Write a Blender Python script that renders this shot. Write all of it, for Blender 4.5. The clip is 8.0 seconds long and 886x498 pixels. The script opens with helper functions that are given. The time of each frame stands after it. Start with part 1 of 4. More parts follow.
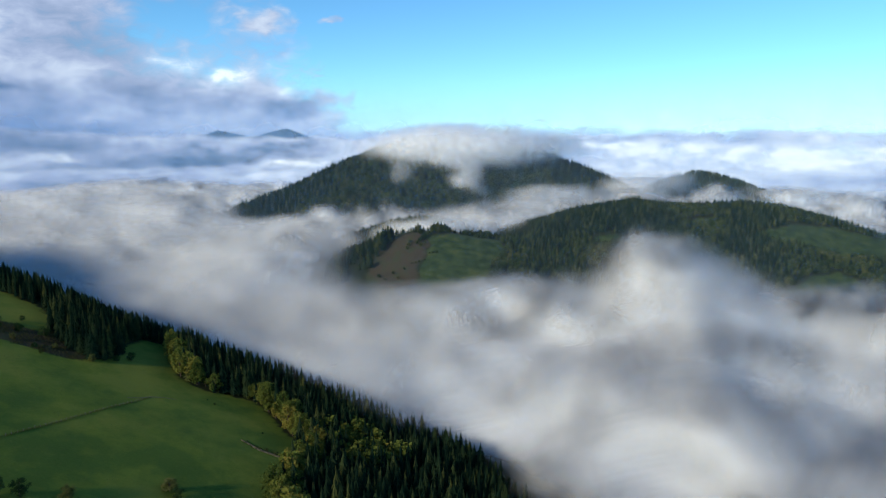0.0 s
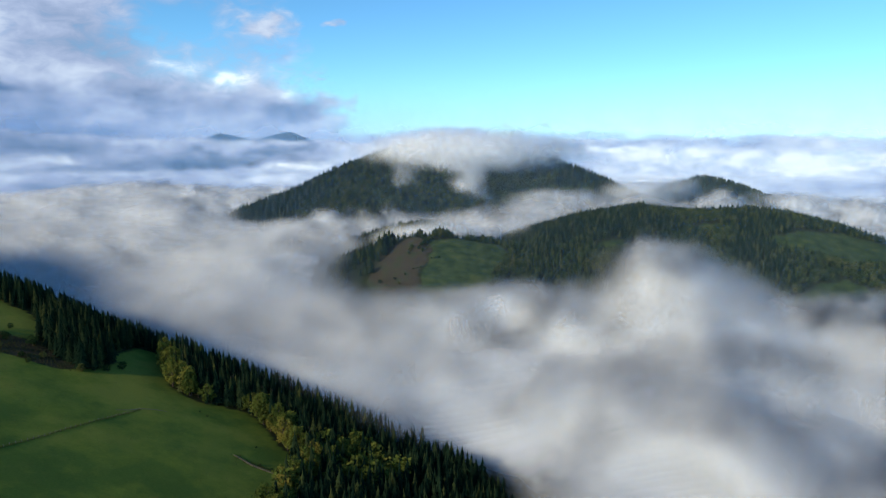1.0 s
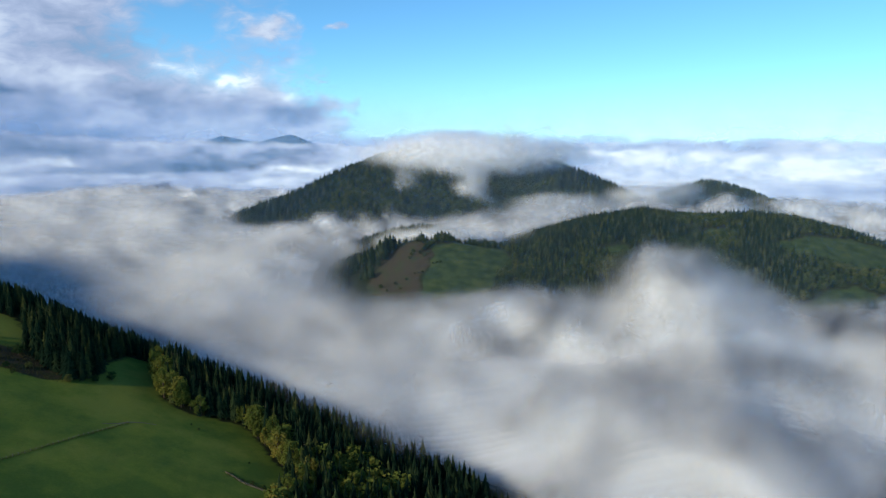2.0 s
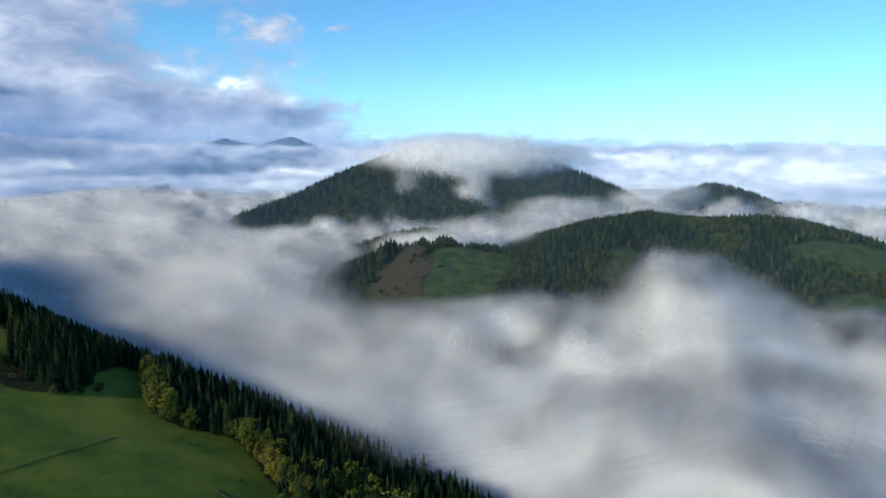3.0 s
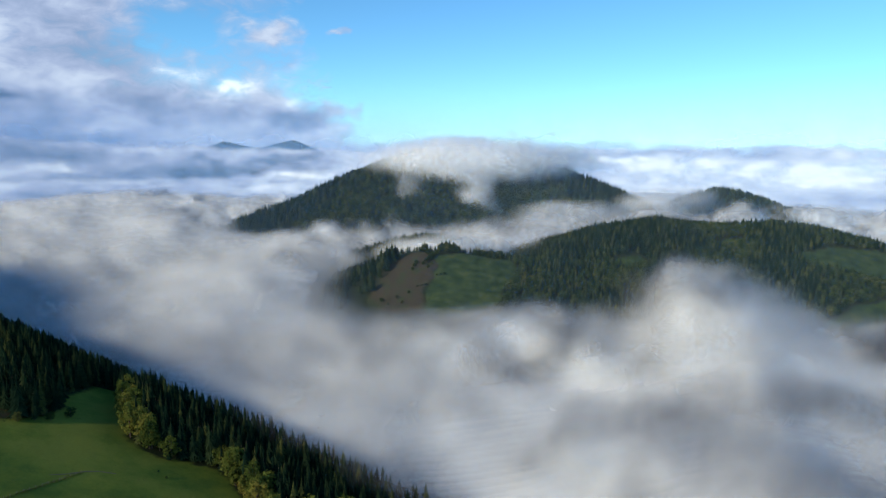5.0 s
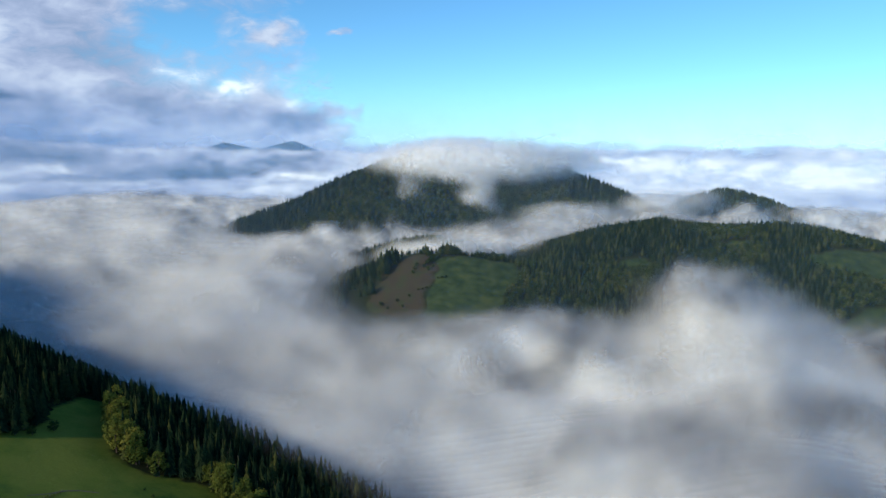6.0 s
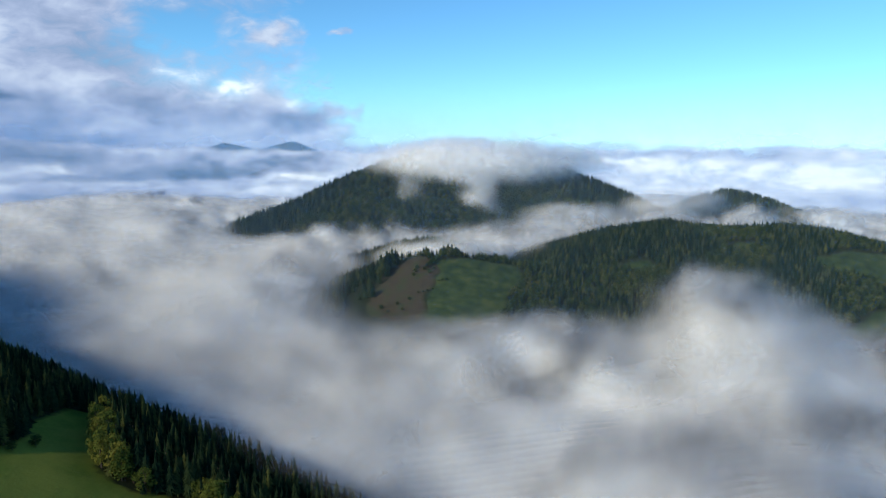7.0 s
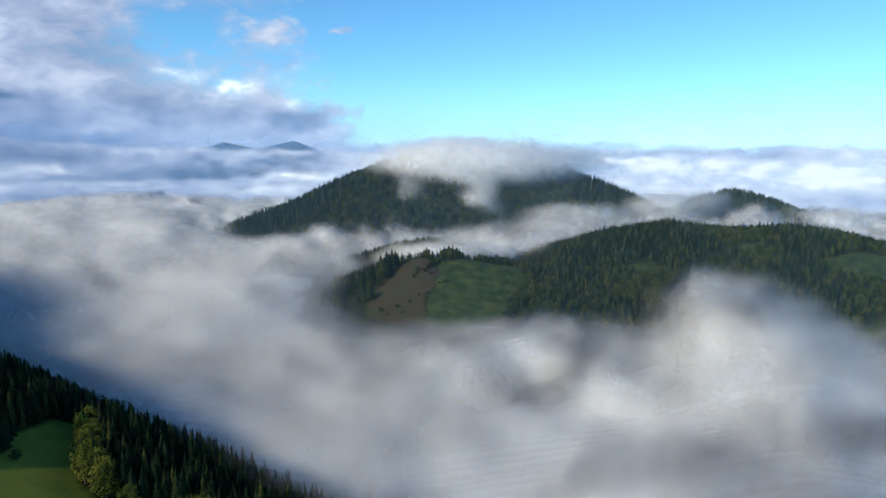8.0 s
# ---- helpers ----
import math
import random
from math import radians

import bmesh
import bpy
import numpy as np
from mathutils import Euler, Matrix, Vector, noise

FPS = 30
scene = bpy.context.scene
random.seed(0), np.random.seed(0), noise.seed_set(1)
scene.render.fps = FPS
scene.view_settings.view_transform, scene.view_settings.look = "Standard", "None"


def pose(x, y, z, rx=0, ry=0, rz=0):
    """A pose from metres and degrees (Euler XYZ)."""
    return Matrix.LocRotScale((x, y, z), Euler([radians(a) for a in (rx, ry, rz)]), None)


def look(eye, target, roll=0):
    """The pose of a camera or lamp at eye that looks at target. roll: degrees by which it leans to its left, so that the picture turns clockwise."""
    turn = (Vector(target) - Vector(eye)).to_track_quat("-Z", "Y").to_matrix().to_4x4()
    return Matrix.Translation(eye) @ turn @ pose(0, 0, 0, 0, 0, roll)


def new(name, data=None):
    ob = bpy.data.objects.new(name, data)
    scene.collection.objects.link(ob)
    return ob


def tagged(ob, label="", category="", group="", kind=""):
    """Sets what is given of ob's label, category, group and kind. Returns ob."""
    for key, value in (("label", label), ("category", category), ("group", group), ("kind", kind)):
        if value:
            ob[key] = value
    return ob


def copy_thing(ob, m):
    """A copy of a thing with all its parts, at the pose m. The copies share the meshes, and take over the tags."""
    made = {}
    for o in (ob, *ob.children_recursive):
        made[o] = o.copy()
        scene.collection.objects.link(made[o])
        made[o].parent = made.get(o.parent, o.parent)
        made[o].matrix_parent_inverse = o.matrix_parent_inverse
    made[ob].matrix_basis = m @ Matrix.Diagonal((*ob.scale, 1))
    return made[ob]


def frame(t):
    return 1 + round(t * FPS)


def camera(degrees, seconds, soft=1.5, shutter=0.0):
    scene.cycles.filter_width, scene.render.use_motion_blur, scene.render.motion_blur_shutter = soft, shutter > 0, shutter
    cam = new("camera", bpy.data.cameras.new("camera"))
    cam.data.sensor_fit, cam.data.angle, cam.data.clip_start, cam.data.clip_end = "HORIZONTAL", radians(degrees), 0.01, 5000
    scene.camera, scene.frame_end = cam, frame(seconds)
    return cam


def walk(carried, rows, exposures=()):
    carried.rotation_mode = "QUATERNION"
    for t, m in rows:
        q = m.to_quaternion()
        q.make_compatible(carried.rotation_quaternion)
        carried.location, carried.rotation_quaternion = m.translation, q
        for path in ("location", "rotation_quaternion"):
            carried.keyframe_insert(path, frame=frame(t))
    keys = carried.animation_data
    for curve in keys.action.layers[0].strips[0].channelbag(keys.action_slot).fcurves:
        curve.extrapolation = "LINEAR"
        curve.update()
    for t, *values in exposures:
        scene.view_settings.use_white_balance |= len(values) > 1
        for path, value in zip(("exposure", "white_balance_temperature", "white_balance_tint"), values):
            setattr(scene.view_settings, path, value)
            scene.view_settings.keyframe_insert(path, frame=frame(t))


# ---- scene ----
# ---- camera and its flight ----
cam = camera(70.0, 8.0, soft=1.2)
# seconds, x, y, z, pitch, roll, yaw
FLIGHT = [
    (0.0, 0.00, 0.00, 300.00, -9.432, 0.000, 0.000),
    (1.0, 0.29, 14.82, 300.05, -9.099, -0.234, 0.233),
    (2.0, 0.05, 31.08, 299.92, -8.815, -0.382, 0.412),
    (3.0, -0.55, 48.37, 299.70, -8.579, -0.463, 0.548),
    (4.0, -1.38, 66.26, 299.47, -8.395, -0.493, 0.650),
    (5.0, -2.26, 84.33, 299.32, -8.264, -0.489, 0.728),
    (6.0, -3.05, 102.14, 299.32, -8.187, -0.469, 0.791),
    (7.0, -3.59, 119.28, 299.58, -8.167, -0.449, 0.850),
    (8.0, -3.72, 135.32, 300.17, -8.206, -0.447, 0.913),
]
walk(cam, [(t, pose(x, y, z, 90 + pitch, roll, yaw)) for t, x, y, z, pitch, roll, yaw in FLIGHT], [(0, 0.12, 5080, 2), (8, 0.12, 5080, 2)])

# ---- sky and sun ----
SUN_AZIMUTH, SUN_HEIGHT = 226.0, 27.0  # degrees clockwise from +y, and above the horizon
scene.cycles.transparent_max_bounces = 48
world = bpy.data.worlds.new("morning_sky")
scene.world = world
world.use_nodes = True
wn, wl = world.node_tree.nodes, world.node_tree.links
wn.clear()
sky = wn.new("ShaderNodeTexSky")
sky.sky_type, sky.sun_disc = "NISHITA", False
sky.sun_elevation, sky.sun_rotation = radians(SUN_HEIGHT), radians(SUN_AZIMUTH)
sky.altitude, sky.air_density, sky.dust_density, sky.ozone_density = 700, 0.9, 0.1, 1.0
w_back, w_out = wn.new("ShaderNodeBackground"), wn.new("ShaderNodeOutputWorld")
w_back.inputs["Strength"].default_value = 0.122
w_clear = wn.new("ShaderNodeMix")
w_clear.data_type, w_clear.blend_type = "RGBA", "MULTIPLY"
w_clear.inputs["Factor"].default_value, w_clear.inputs[7].default_value = 1.0, (0.84, 1.05, 1.06, 1)
wl.new(sky.outputs[0], w_clear.inputs[6])
wl.new(w_clear.outputs[2], w_back.inputs["Color"])
wl.new(w_back.outputs[0], w_out.inputs["Surface"])

sun_data = bpy.data.lights.new("sun", "SUN")
sun_data.energy, sun_data.angle, sun_data.color = 4.1, radians(6.0), (1.0, 0.71, 0.40)
sun = new("sun", sun_data)
sun_way = Vector((math.sin(radians(SUN_AZIMUTH)) * math.cos(radians(SUN_HEIGHT)), math.cos(radians(SUN_AZIMUTH)) * math.cos(radians(SUN_HEIGHT)), math.sin(radians(SUN_HEIGHT))))
sun.matrix_world = look(sun_way * 900, (0, 0, 0))


# ---- noise on arrays ----
def lattice(ix, iy, seed):
    n = (ix.astype(np.int64) * 374761393 + iy.astype(np.int64) * 668265263 + seed * 974634777) & 0x7FFFFFFF
    n = ((n ^ (n >> 13)) * 1274126177) & 0x7FFFFFFF
    n = ((n ^ (n >> 16)) * 60493) & 0x7FFFFFFF
    return (n & 0xFFFFF) / float(0xFFFFF)


def value_noise(x, y, seed=0):
    ix, iy = np.floor(x), np.floor(y)
    fx, fy = x - ix, y - iy
    fx, fy = fx * fx * fx * (fx * (fx * 6 - 15) + 10), fy * fy * fy * (fy * (fy * 6 - 15) + 10)
    a, b = lattice(ix, iy, seed), lattice(ix + 1, iy, seed)
    c, d = lattice(ix, iy + 1, seed), lattice(ix + 1, iy + 1, seed)
    return (a * (1 - fx) + b * fx) * (1 - fy) + (c * (1 - fx) + d * fx) * fy


def fbm(x, y, size, octaves=4, seed=0):
    """Soft noise about 0, between -1 and 1, whose largest features are size metres across."""
    total, gain, norm = 0.0, 1.0, 0.0
    for k in range(octaves):
        c, s = math.cos(k * 0.7 + 0.3), math.sin(k * 0.7 + 0.3)
        u, v = (x * c - y * s) / size * 2**k, (x * s + y * c) / size * 2**k
        total, norm, gain = total + gain * (value_noise(u, v, seed + k * 17) * 2 - 1), norm + gain, gain * 0.5
    return total / norm


def cell(ix, iy, iz, seed):
    return lattice(ix + iz * 57, iy - iz * 131, seed)


def value_noise_3d(x, y, z, seed=0):
    ix, iy, iz = np.floor(x), np.floor(y), np.floor(z)
    fx, fy, fz = x - ix, y - iy, z - iz
    fx, fy, fz = fx * fx * (3 - 2 * fx), fy * fy * (3 - 2 * fy), fz * fz * (3 - 2 * fz)
    level = []
    for dz in (0, 1):
        a, b = cell(ix, iy, iz + dz, seed), cell(ix + 1, iy, iz + dz, seed)
        c, d = cell(ix, iy + 1, iz + dz, seed), cell(ix + 1, iy + 1, iz + dz, seed)
        level.append((a * (1 - fx) + b * fx) * (1 - fy) + (c * (1 - fx) + d * fx) * fy)
    return level[0] * (1 - fz) + level[1] * fz


def fbm_3d(x, y, z, size, octaves=3, seed=0):
    total, gain, norm = 0.0, 1.0, 0.0
    for k in range(octaves):
        c, s = math.cos(k * 0.9 + 0.4), math.sin(k * 0.9 + 0.4)
        m = 2**k / size
        total, norm, gain = total + gain * (value_noise_3d((x * c - z * s) * m, y * m, (x * s + z * c) * m, seed + k * 13) * 2 - 1), norm + gain, gain * 0.5
    return total / norm


def step(a, b, v):
    s = np.clip((v - a) / (b - a), 0, 1)
    return s * s * (3 - 2 * s)


def bump_at(x, y, cx, cy, rx, ry):
    return np.exp(-((x - cx) / rx) ** 2 - ((y - cy) / ry) ** 2)


# ---- the lie of the land ----
EYE = 300.0


def ridge(x, y, line, slope, rounding):
    """The height of a hill whose crest runs along line (x, y, z) and that falls away on all sides."""
    pts = np.array(line, float)
    along = np.linspace(0, len(pts) - 1, 12 * (len(pts) - 1) + 1)
    pts = np.stack([np.interp(along, np.arange(len(line)), pts[:, k]) for k in range(3)], 1)
    best = np.full(x.shape, -1e4)
    for px, py, pz in pts:
        d = np.sqrt((x - px) ** 2 + (y - py) ** 2 + rounding**2) - rounding
        best = np.maximum(best, pz - slope * d)
    return best


HILL_CREST = [(105, 1130, 113), (141, 1135, 119), (164, 1140, 128), (200, 1170, 147), (244, 1200, 158), (289, 1230, 165), (350, 1270, 174), (396, 1289, 180), (448, 1290, 172), (507, 1285, 170), (606, 1280, 176), (682, 1266, 166), (758, 1250, 148), (800, 1240, 130), (856, 1210, 112), (1000, 1180, 80)]
KNOLL_CREST = [(-155, 980, 80), (-122, 1000, 94), (-100, 1085, 128), (-44, 1120, 146), (10, 1120, 143), (67, 1120, 134), (118, 1130, 122)]
BACK_CREST = [(-160, 1240, 120), (-94, 1250, 142), (-45, 1250, 150), (7, 1250, 138), (63, 1250, 116)]
PEAK_LEFT = [(-560, 1690, 110), (-500, 1700, 139), (-404, 1720, 171), (-346, 1740, 196), (-254, 1750, 246), (-161, 1760, 279), (-69, 1780, 305)]
PEAK_LEFT_SPUR = [(-69, 1780, 305), (-21, 1660, 233), (9, 1600, 158)]
PEAK_RIGHT = [(60, 1860, 268), (150, 1830, 284), (276, 1790, 266), (350, 1750, 238), (445, 1720, 190), (520, 1700, 150)]
PEAK_RIGHT_SPUR = [(190, 1820, 284), (180, 1700, 222), (155, 1590, 135)]
CONE_CREST = [(634, 1800, 175), (657, 1800, 195), (728, 1800, 217), (809, 1800, 198), (876, 1800, 158), (942, 1800, 131)]
FAR_CREST = [(-1640, 4450, 372), (-1560, 4450, 398), (-1500, 4450, 392), (-1400, 4450, 350), (-1255, 4450, 356), (-1175, 4450, 388), (-1120, 4450, 398), (-1090, 4450, 408), (-1045, 4450, 392), (-1000, 4450, 374), (-926, 4450, 345)]
FAR_RIGHT = [(1250, 2000, 100), (1330, 2000, 118), (1500, 2000, 125), (1700, 2000, 110)]


def near_slope(x, y):
    # The climb is carried on out of view, to shade the western fog.
    run = np.where(x < -1150, -1150 + (x + 1150) * 0.1, x)
    z = EYE - 157 - 0.33 * (run + 185) - 0.15 * (y - 380)
    # Added unseen rise; its shadow dims the fog in the west.
    z = z + 60 * bump_at(x, y, -1150, 420, 420, 330) * step(-450, -650, x)
    over = y - (502 - 0.22 * (x + 296))
    z = z - 0.5 * np.where(over > 0, np.sqrt(over**2 + 400) - 20, 0)
    return z + 1.8 * fbm(x, y, 70, 3, 5)


def land(x, y):
    z = 18 * fbm(x, y, 600, 4, 3)
    rough = 14 * fbm(x, y, 160, 4, 9)
    z = np.maximum(z, near_slope(x, y))
    # the hill's back is kept to its crest, so that the shoulder stays steep
    crest = np.array(HILL_CREST, float)
    z = np.maximum(z, np.minimum(ridge(x, y, HILL_CREST, 0.36, 60), np.interp(x, crest[:, 0], crest[:, 2], left=60, right=80)) + 0.25 * rough)
    for line, slope, rounding in ((BACK_CREST, 0.5, 30), (KNOLL_CREST, 0.40, 30)):
        z = np.maximum(z, ridge(x, y, line, slope, rounding) + 0.25 * rough)
    for line, slope, rounding in ((PEAK_LEFT, 0.62, 40), (PEAK_LEFT_SPUR, 0.85, 15), (PEAK_RIGHT, 0.6, 40), (PEAK_RIGHT_SPUR, 0.8, 20), (CONE_CREST, 0.5, 40), (FAR_RIGHT, 0.4, 60), (FAR_CREST, 0.6, 30)):
        z = np.maximum(z, ridge(x, y, line, slope, rounding) + 0.35 * rough)
    return z


# ---- the lie of the fog ----
def fog_top(x, y):
    """The mean height of the fog's top: flat in the west, heaped up in the east, lapping at the far hills."""
    z = EYE - 172 + 8 * fbm(x, y, 420, 2, 21)
    heap = 46 * np.minimum(1.0, 1.5 * bump_at(x, y, 250, 640, 90, 95)) + 8 * bump_at(x, y, 190, 400, 110, 80) + 42 * bump_at(x, y, 190, 490, 115, 90) + 20 * bump_at(x, y, 340, 330, 120, 90) + 26 * bump_at(x, y, 430, 540, 90, 80) + 22 * bump_at(x, y, 60, 600, 90, 80)
    gap = 34 * bump_at(x, y, 0, 375, 50, 70) + 60 * bump_at(x, y, -40, 250, 130, 130)
    trough = 34 * step(720, 950, y) * (1 - step(1000, 1120, y)) * step(-210, -90, x) * (1 - step(900, 1300, x))
    rise = 34 * bump_at(x, y, -290, 1090, 120, 130) + 40 * bump_at(x, y, 490, 1500, 170, 110) + 20 * bump_at(x, y, -270, 640, 120, 70) + 34 * bump_at(x, y, 0, 1400, 600, 150) + 34 * bump_at(x, y, 560, 1600, 220, 150) + 26 * bump_at(x, y, 250, 1460, 220, 110) + 30 * bump_at(x, y, 60, 1640, 80, 60)
    rise = rise + 26 * bump_at(x, y, -660, 1600, 140, 160) + 46 * bump_at(x, y, -1000, 2150, 420, 330) + 40 * bump_at(x, y, 960, 1720, 170, 120)
    return z + heap - gap - trough + rise + np.where(y > 2000, (y - 2000) * 0.012, 0)


def fog_heaped(x, y):
    """Where the fog's top is torn up into billows, and where it lies smooth."""
    return np.maximum(0.25 + 0.75 * step(-190, 130, x - 0.12 * (y - 500) + 90 * fbm(x, y, 160, 3, 29)), 0.8 * step(950, 1250, y) * step(-520, -200, x + 0.8 * np.maximum(y - 1300, 0)))


# ---- materials ----
def material(name):
    mat = bpy.data.materials.new(name)
    mat.use_nodes = True
    nodes, links = mat.node_tree.nodes, mat.node_tree.links
    nodes.clear()
    out = nodes.new("ShaderNodeOutputMaterial")
    return mat, nodes, links, out


def node(nodes, links, kind, ins=None, **props):
    n = nodes.new("ShaderNode" + kind)
    for key, value in props.items():
        if key == "operation":
            n.operation = value
        elif key == "attribute_name":
            n.attribute_name = value
        elif key == "blend_type":
            n.blend_type = value
        elif key == "data_type":
            n.data_type = value
        elif key == "clamp":
            n.use_clamp = value
    for key, value in (ins or {}).items():
        if isinstance(value, bpy.types.NodeSocket):
            links.new(value, n.inputs[key])
        else:
            n.inputs[key].default_value = value
    return n


def maths(nodes, links, operation, a, b=0.0, clamp=False):
    return node(nodes, links, "Math", {0: a, 1: b}, operation=operation, clamp=clamp).outputs[0]


def ramp(nodes, links, fac, stops):
    n = nodes.new("ShaderNodeValToRGB")
    els = n.color_ramp.elements
    while len(els) < len(stops):
        els.new(0.5)
    for e, (at, colour) in zip(els, stops):
        e.position, e.color = at, (*colour, 1)
    links.new(fac, n.inputs[0])
    return n.outputs[0]


def noise_at(nodes, links, vector, scale, detail=4.0, rough=0.55, distort=0.0):
    n = node(nodes, links, "TexNoise", {"Vector": vector, "Scale": scale, "Detail": detail, "Roughness": rough, "Distortion": distort})
    return n.outputs["Fac"]


def mixed(nodes, links, fac, a, b, blend="MIX"):
    n = nodes.new("ShaderNodeMix")
    n.data_type, n.blend_type = "RGBA", blend
    for sock, value in ((n.inputs["Factor"], fac), (n.inputs[6], a), (n.inputs[7], b)):
        if isinstance(value, bpy.types.NodeSocket):
            links.new(value, sock)
        else:
            sock.default_value = value if isinstance(value, float) else (*value, 1)
    return n.outputs[2]


def ground_material():
    """Meadow, scrub and forest floor, told apart by what grows there; far grass has cloud shade painted in."""
    mat, nodes, links, out = material("meadow_and_forest_floor")
    place = node(nodes, links, "TexCoord").outputs["Object"]
    wide, mid, fine = noise_at(nodes, links, place, 0.016, 6, 0.65), noise_at(nodes, links, place, 0.06, 6, 0.65), noise_at(nodes, links, place, 0.9, 4, 0.7)
    grass = ramp(nodes, links, wide, [(0.41, (0.068, 0.11, 0.012)), (0.5, (0.13, 0.165, 0.016)), (0.6, (0.2, 0.205, 0.026))])
    grass = mixed(nodes, links, maths(nodes, links, "MULTIPLY", mid, 0.35), grass, (0.085, 0.095, 0.024))
    grass = mixed(nodes, links, 0.22, grass, ramp(nodes, links, fine, [(0.3, (0.02, 0.05, 0.008)), (0.7, (0.12, 0.17, 0.03))]))
    # Grass past y 800 gets darker colours that stand for the shade of clouds.
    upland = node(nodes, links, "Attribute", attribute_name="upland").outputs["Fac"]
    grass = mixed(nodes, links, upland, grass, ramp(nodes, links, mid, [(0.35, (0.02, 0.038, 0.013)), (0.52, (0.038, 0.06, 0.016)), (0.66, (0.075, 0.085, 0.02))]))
    scrub = ramp(nodes, links, mid, [(0.35, (0.04, 0.034, 0.02)), (0.5, (0.066, 0.046, 0.029)), (0.62, (0.045, 0.055, 0.022))])
    scrub = mixed(nodes, links, maths(nodes, links, "MULTIPLY", fine, 0.5), scrub, (0.03, 0.04, 0.015))
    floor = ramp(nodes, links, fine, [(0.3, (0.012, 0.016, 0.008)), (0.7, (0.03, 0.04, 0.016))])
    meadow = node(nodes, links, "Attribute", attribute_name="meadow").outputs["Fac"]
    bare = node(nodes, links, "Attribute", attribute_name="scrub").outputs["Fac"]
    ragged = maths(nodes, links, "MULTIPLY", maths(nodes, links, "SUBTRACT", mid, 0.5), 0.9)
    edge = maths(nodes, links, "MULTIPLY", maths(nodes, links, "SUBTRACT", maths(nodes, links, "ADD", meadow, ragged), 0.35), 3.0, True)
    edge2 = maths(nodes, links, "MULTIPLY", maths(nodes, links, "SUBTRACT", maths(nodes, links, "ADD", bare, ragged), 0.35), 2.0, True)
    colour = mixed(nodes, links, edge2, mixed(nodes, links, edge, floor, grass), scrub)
    relief = node(nodes, links, "Bump", {"Strength": 0.3, "Distance": 0.5, "Height": maths(nodes, links, "ADD", maths(nodes, links, "MULTIPLY", mid, 3.0), fine)})
    bsdf = node(nodes, links, "BsdfPrincipled", {"Base Color": colour, "Roughness": 0.95, "Normal": relief.outputs[0]})
    bsdf.inputs["Specular IOR Level"].default_value = 0.1
    links.new(bsdf.outputs[0], out.inputs[0])
    return mat


def leaf_material(name, stops, sheen=0.25):
    """Foliage whose hue changes from tree to tree and from clump to clump."""
    mat, nodes, links, out = material(name)
    place = node(nodes, links, "TexCoord").outputs["Object"]
    tint = node(nodes, links, "Attribute", attribute_name="tint").outputs["Fac"]
    info = node(nodes, links, "ObjectInfo").outputs["Random"]
    isle = node(nodes, links, "NewGeometry").outputs["Random Per Island"]
    mix = maths(nodes, links, "FRACT", maths(nodes, links, "ADD", tint, info))
    mix = maths(nodes, links, "ADD", maths(nodes, links, "MULTIPLY", mix, 0.84), maths(nodes, links, "MULTIPLY", isle, 0.16))
    colour = ramp(nodes, links, mix, stops)
    grain = noise_at(nodes, links, place, 1.3, 3, 0.7)
    colour = mixed(nodes, links, maths(nodes, links, "MULTIPLY", grain, 0.5), colour, tuple(c * 0.35 for c in stops[0][1]))
    bsdf = node(nodes, links, "BsdfDiffuse", {"Color": colour, "Roughness": 0.9})
    back = node(nodes, links, "BsdfTranslucent", {"Color": colour})
    both = node(nodes, links, "MixShader", {0: sheen, 1: bsdf.outputs[0], 2: back.outputs[0]})
    links.new(both.outputs[0], out.inputs[0])
    return mat


def bark_material():
    mat, nodes, links, out = material("bark")
    place = node(nodes, links, "TexCoord").outputs["Object"]
    colour = ramp(nodes, links, noise_at(nodes, links, place, 2.5, 5, 0.7), [(0.3, (0.035, 0.025, 0.018)), (0.7, (0.14, 0.11, 0.085))])
    bsdf = node(nodes, links, "BsdfPrincipled", {"Base Color": colour, "Roughness": 0.95})
    links.new(bsdf.outputs[0], out.inputs[0])
    return mat


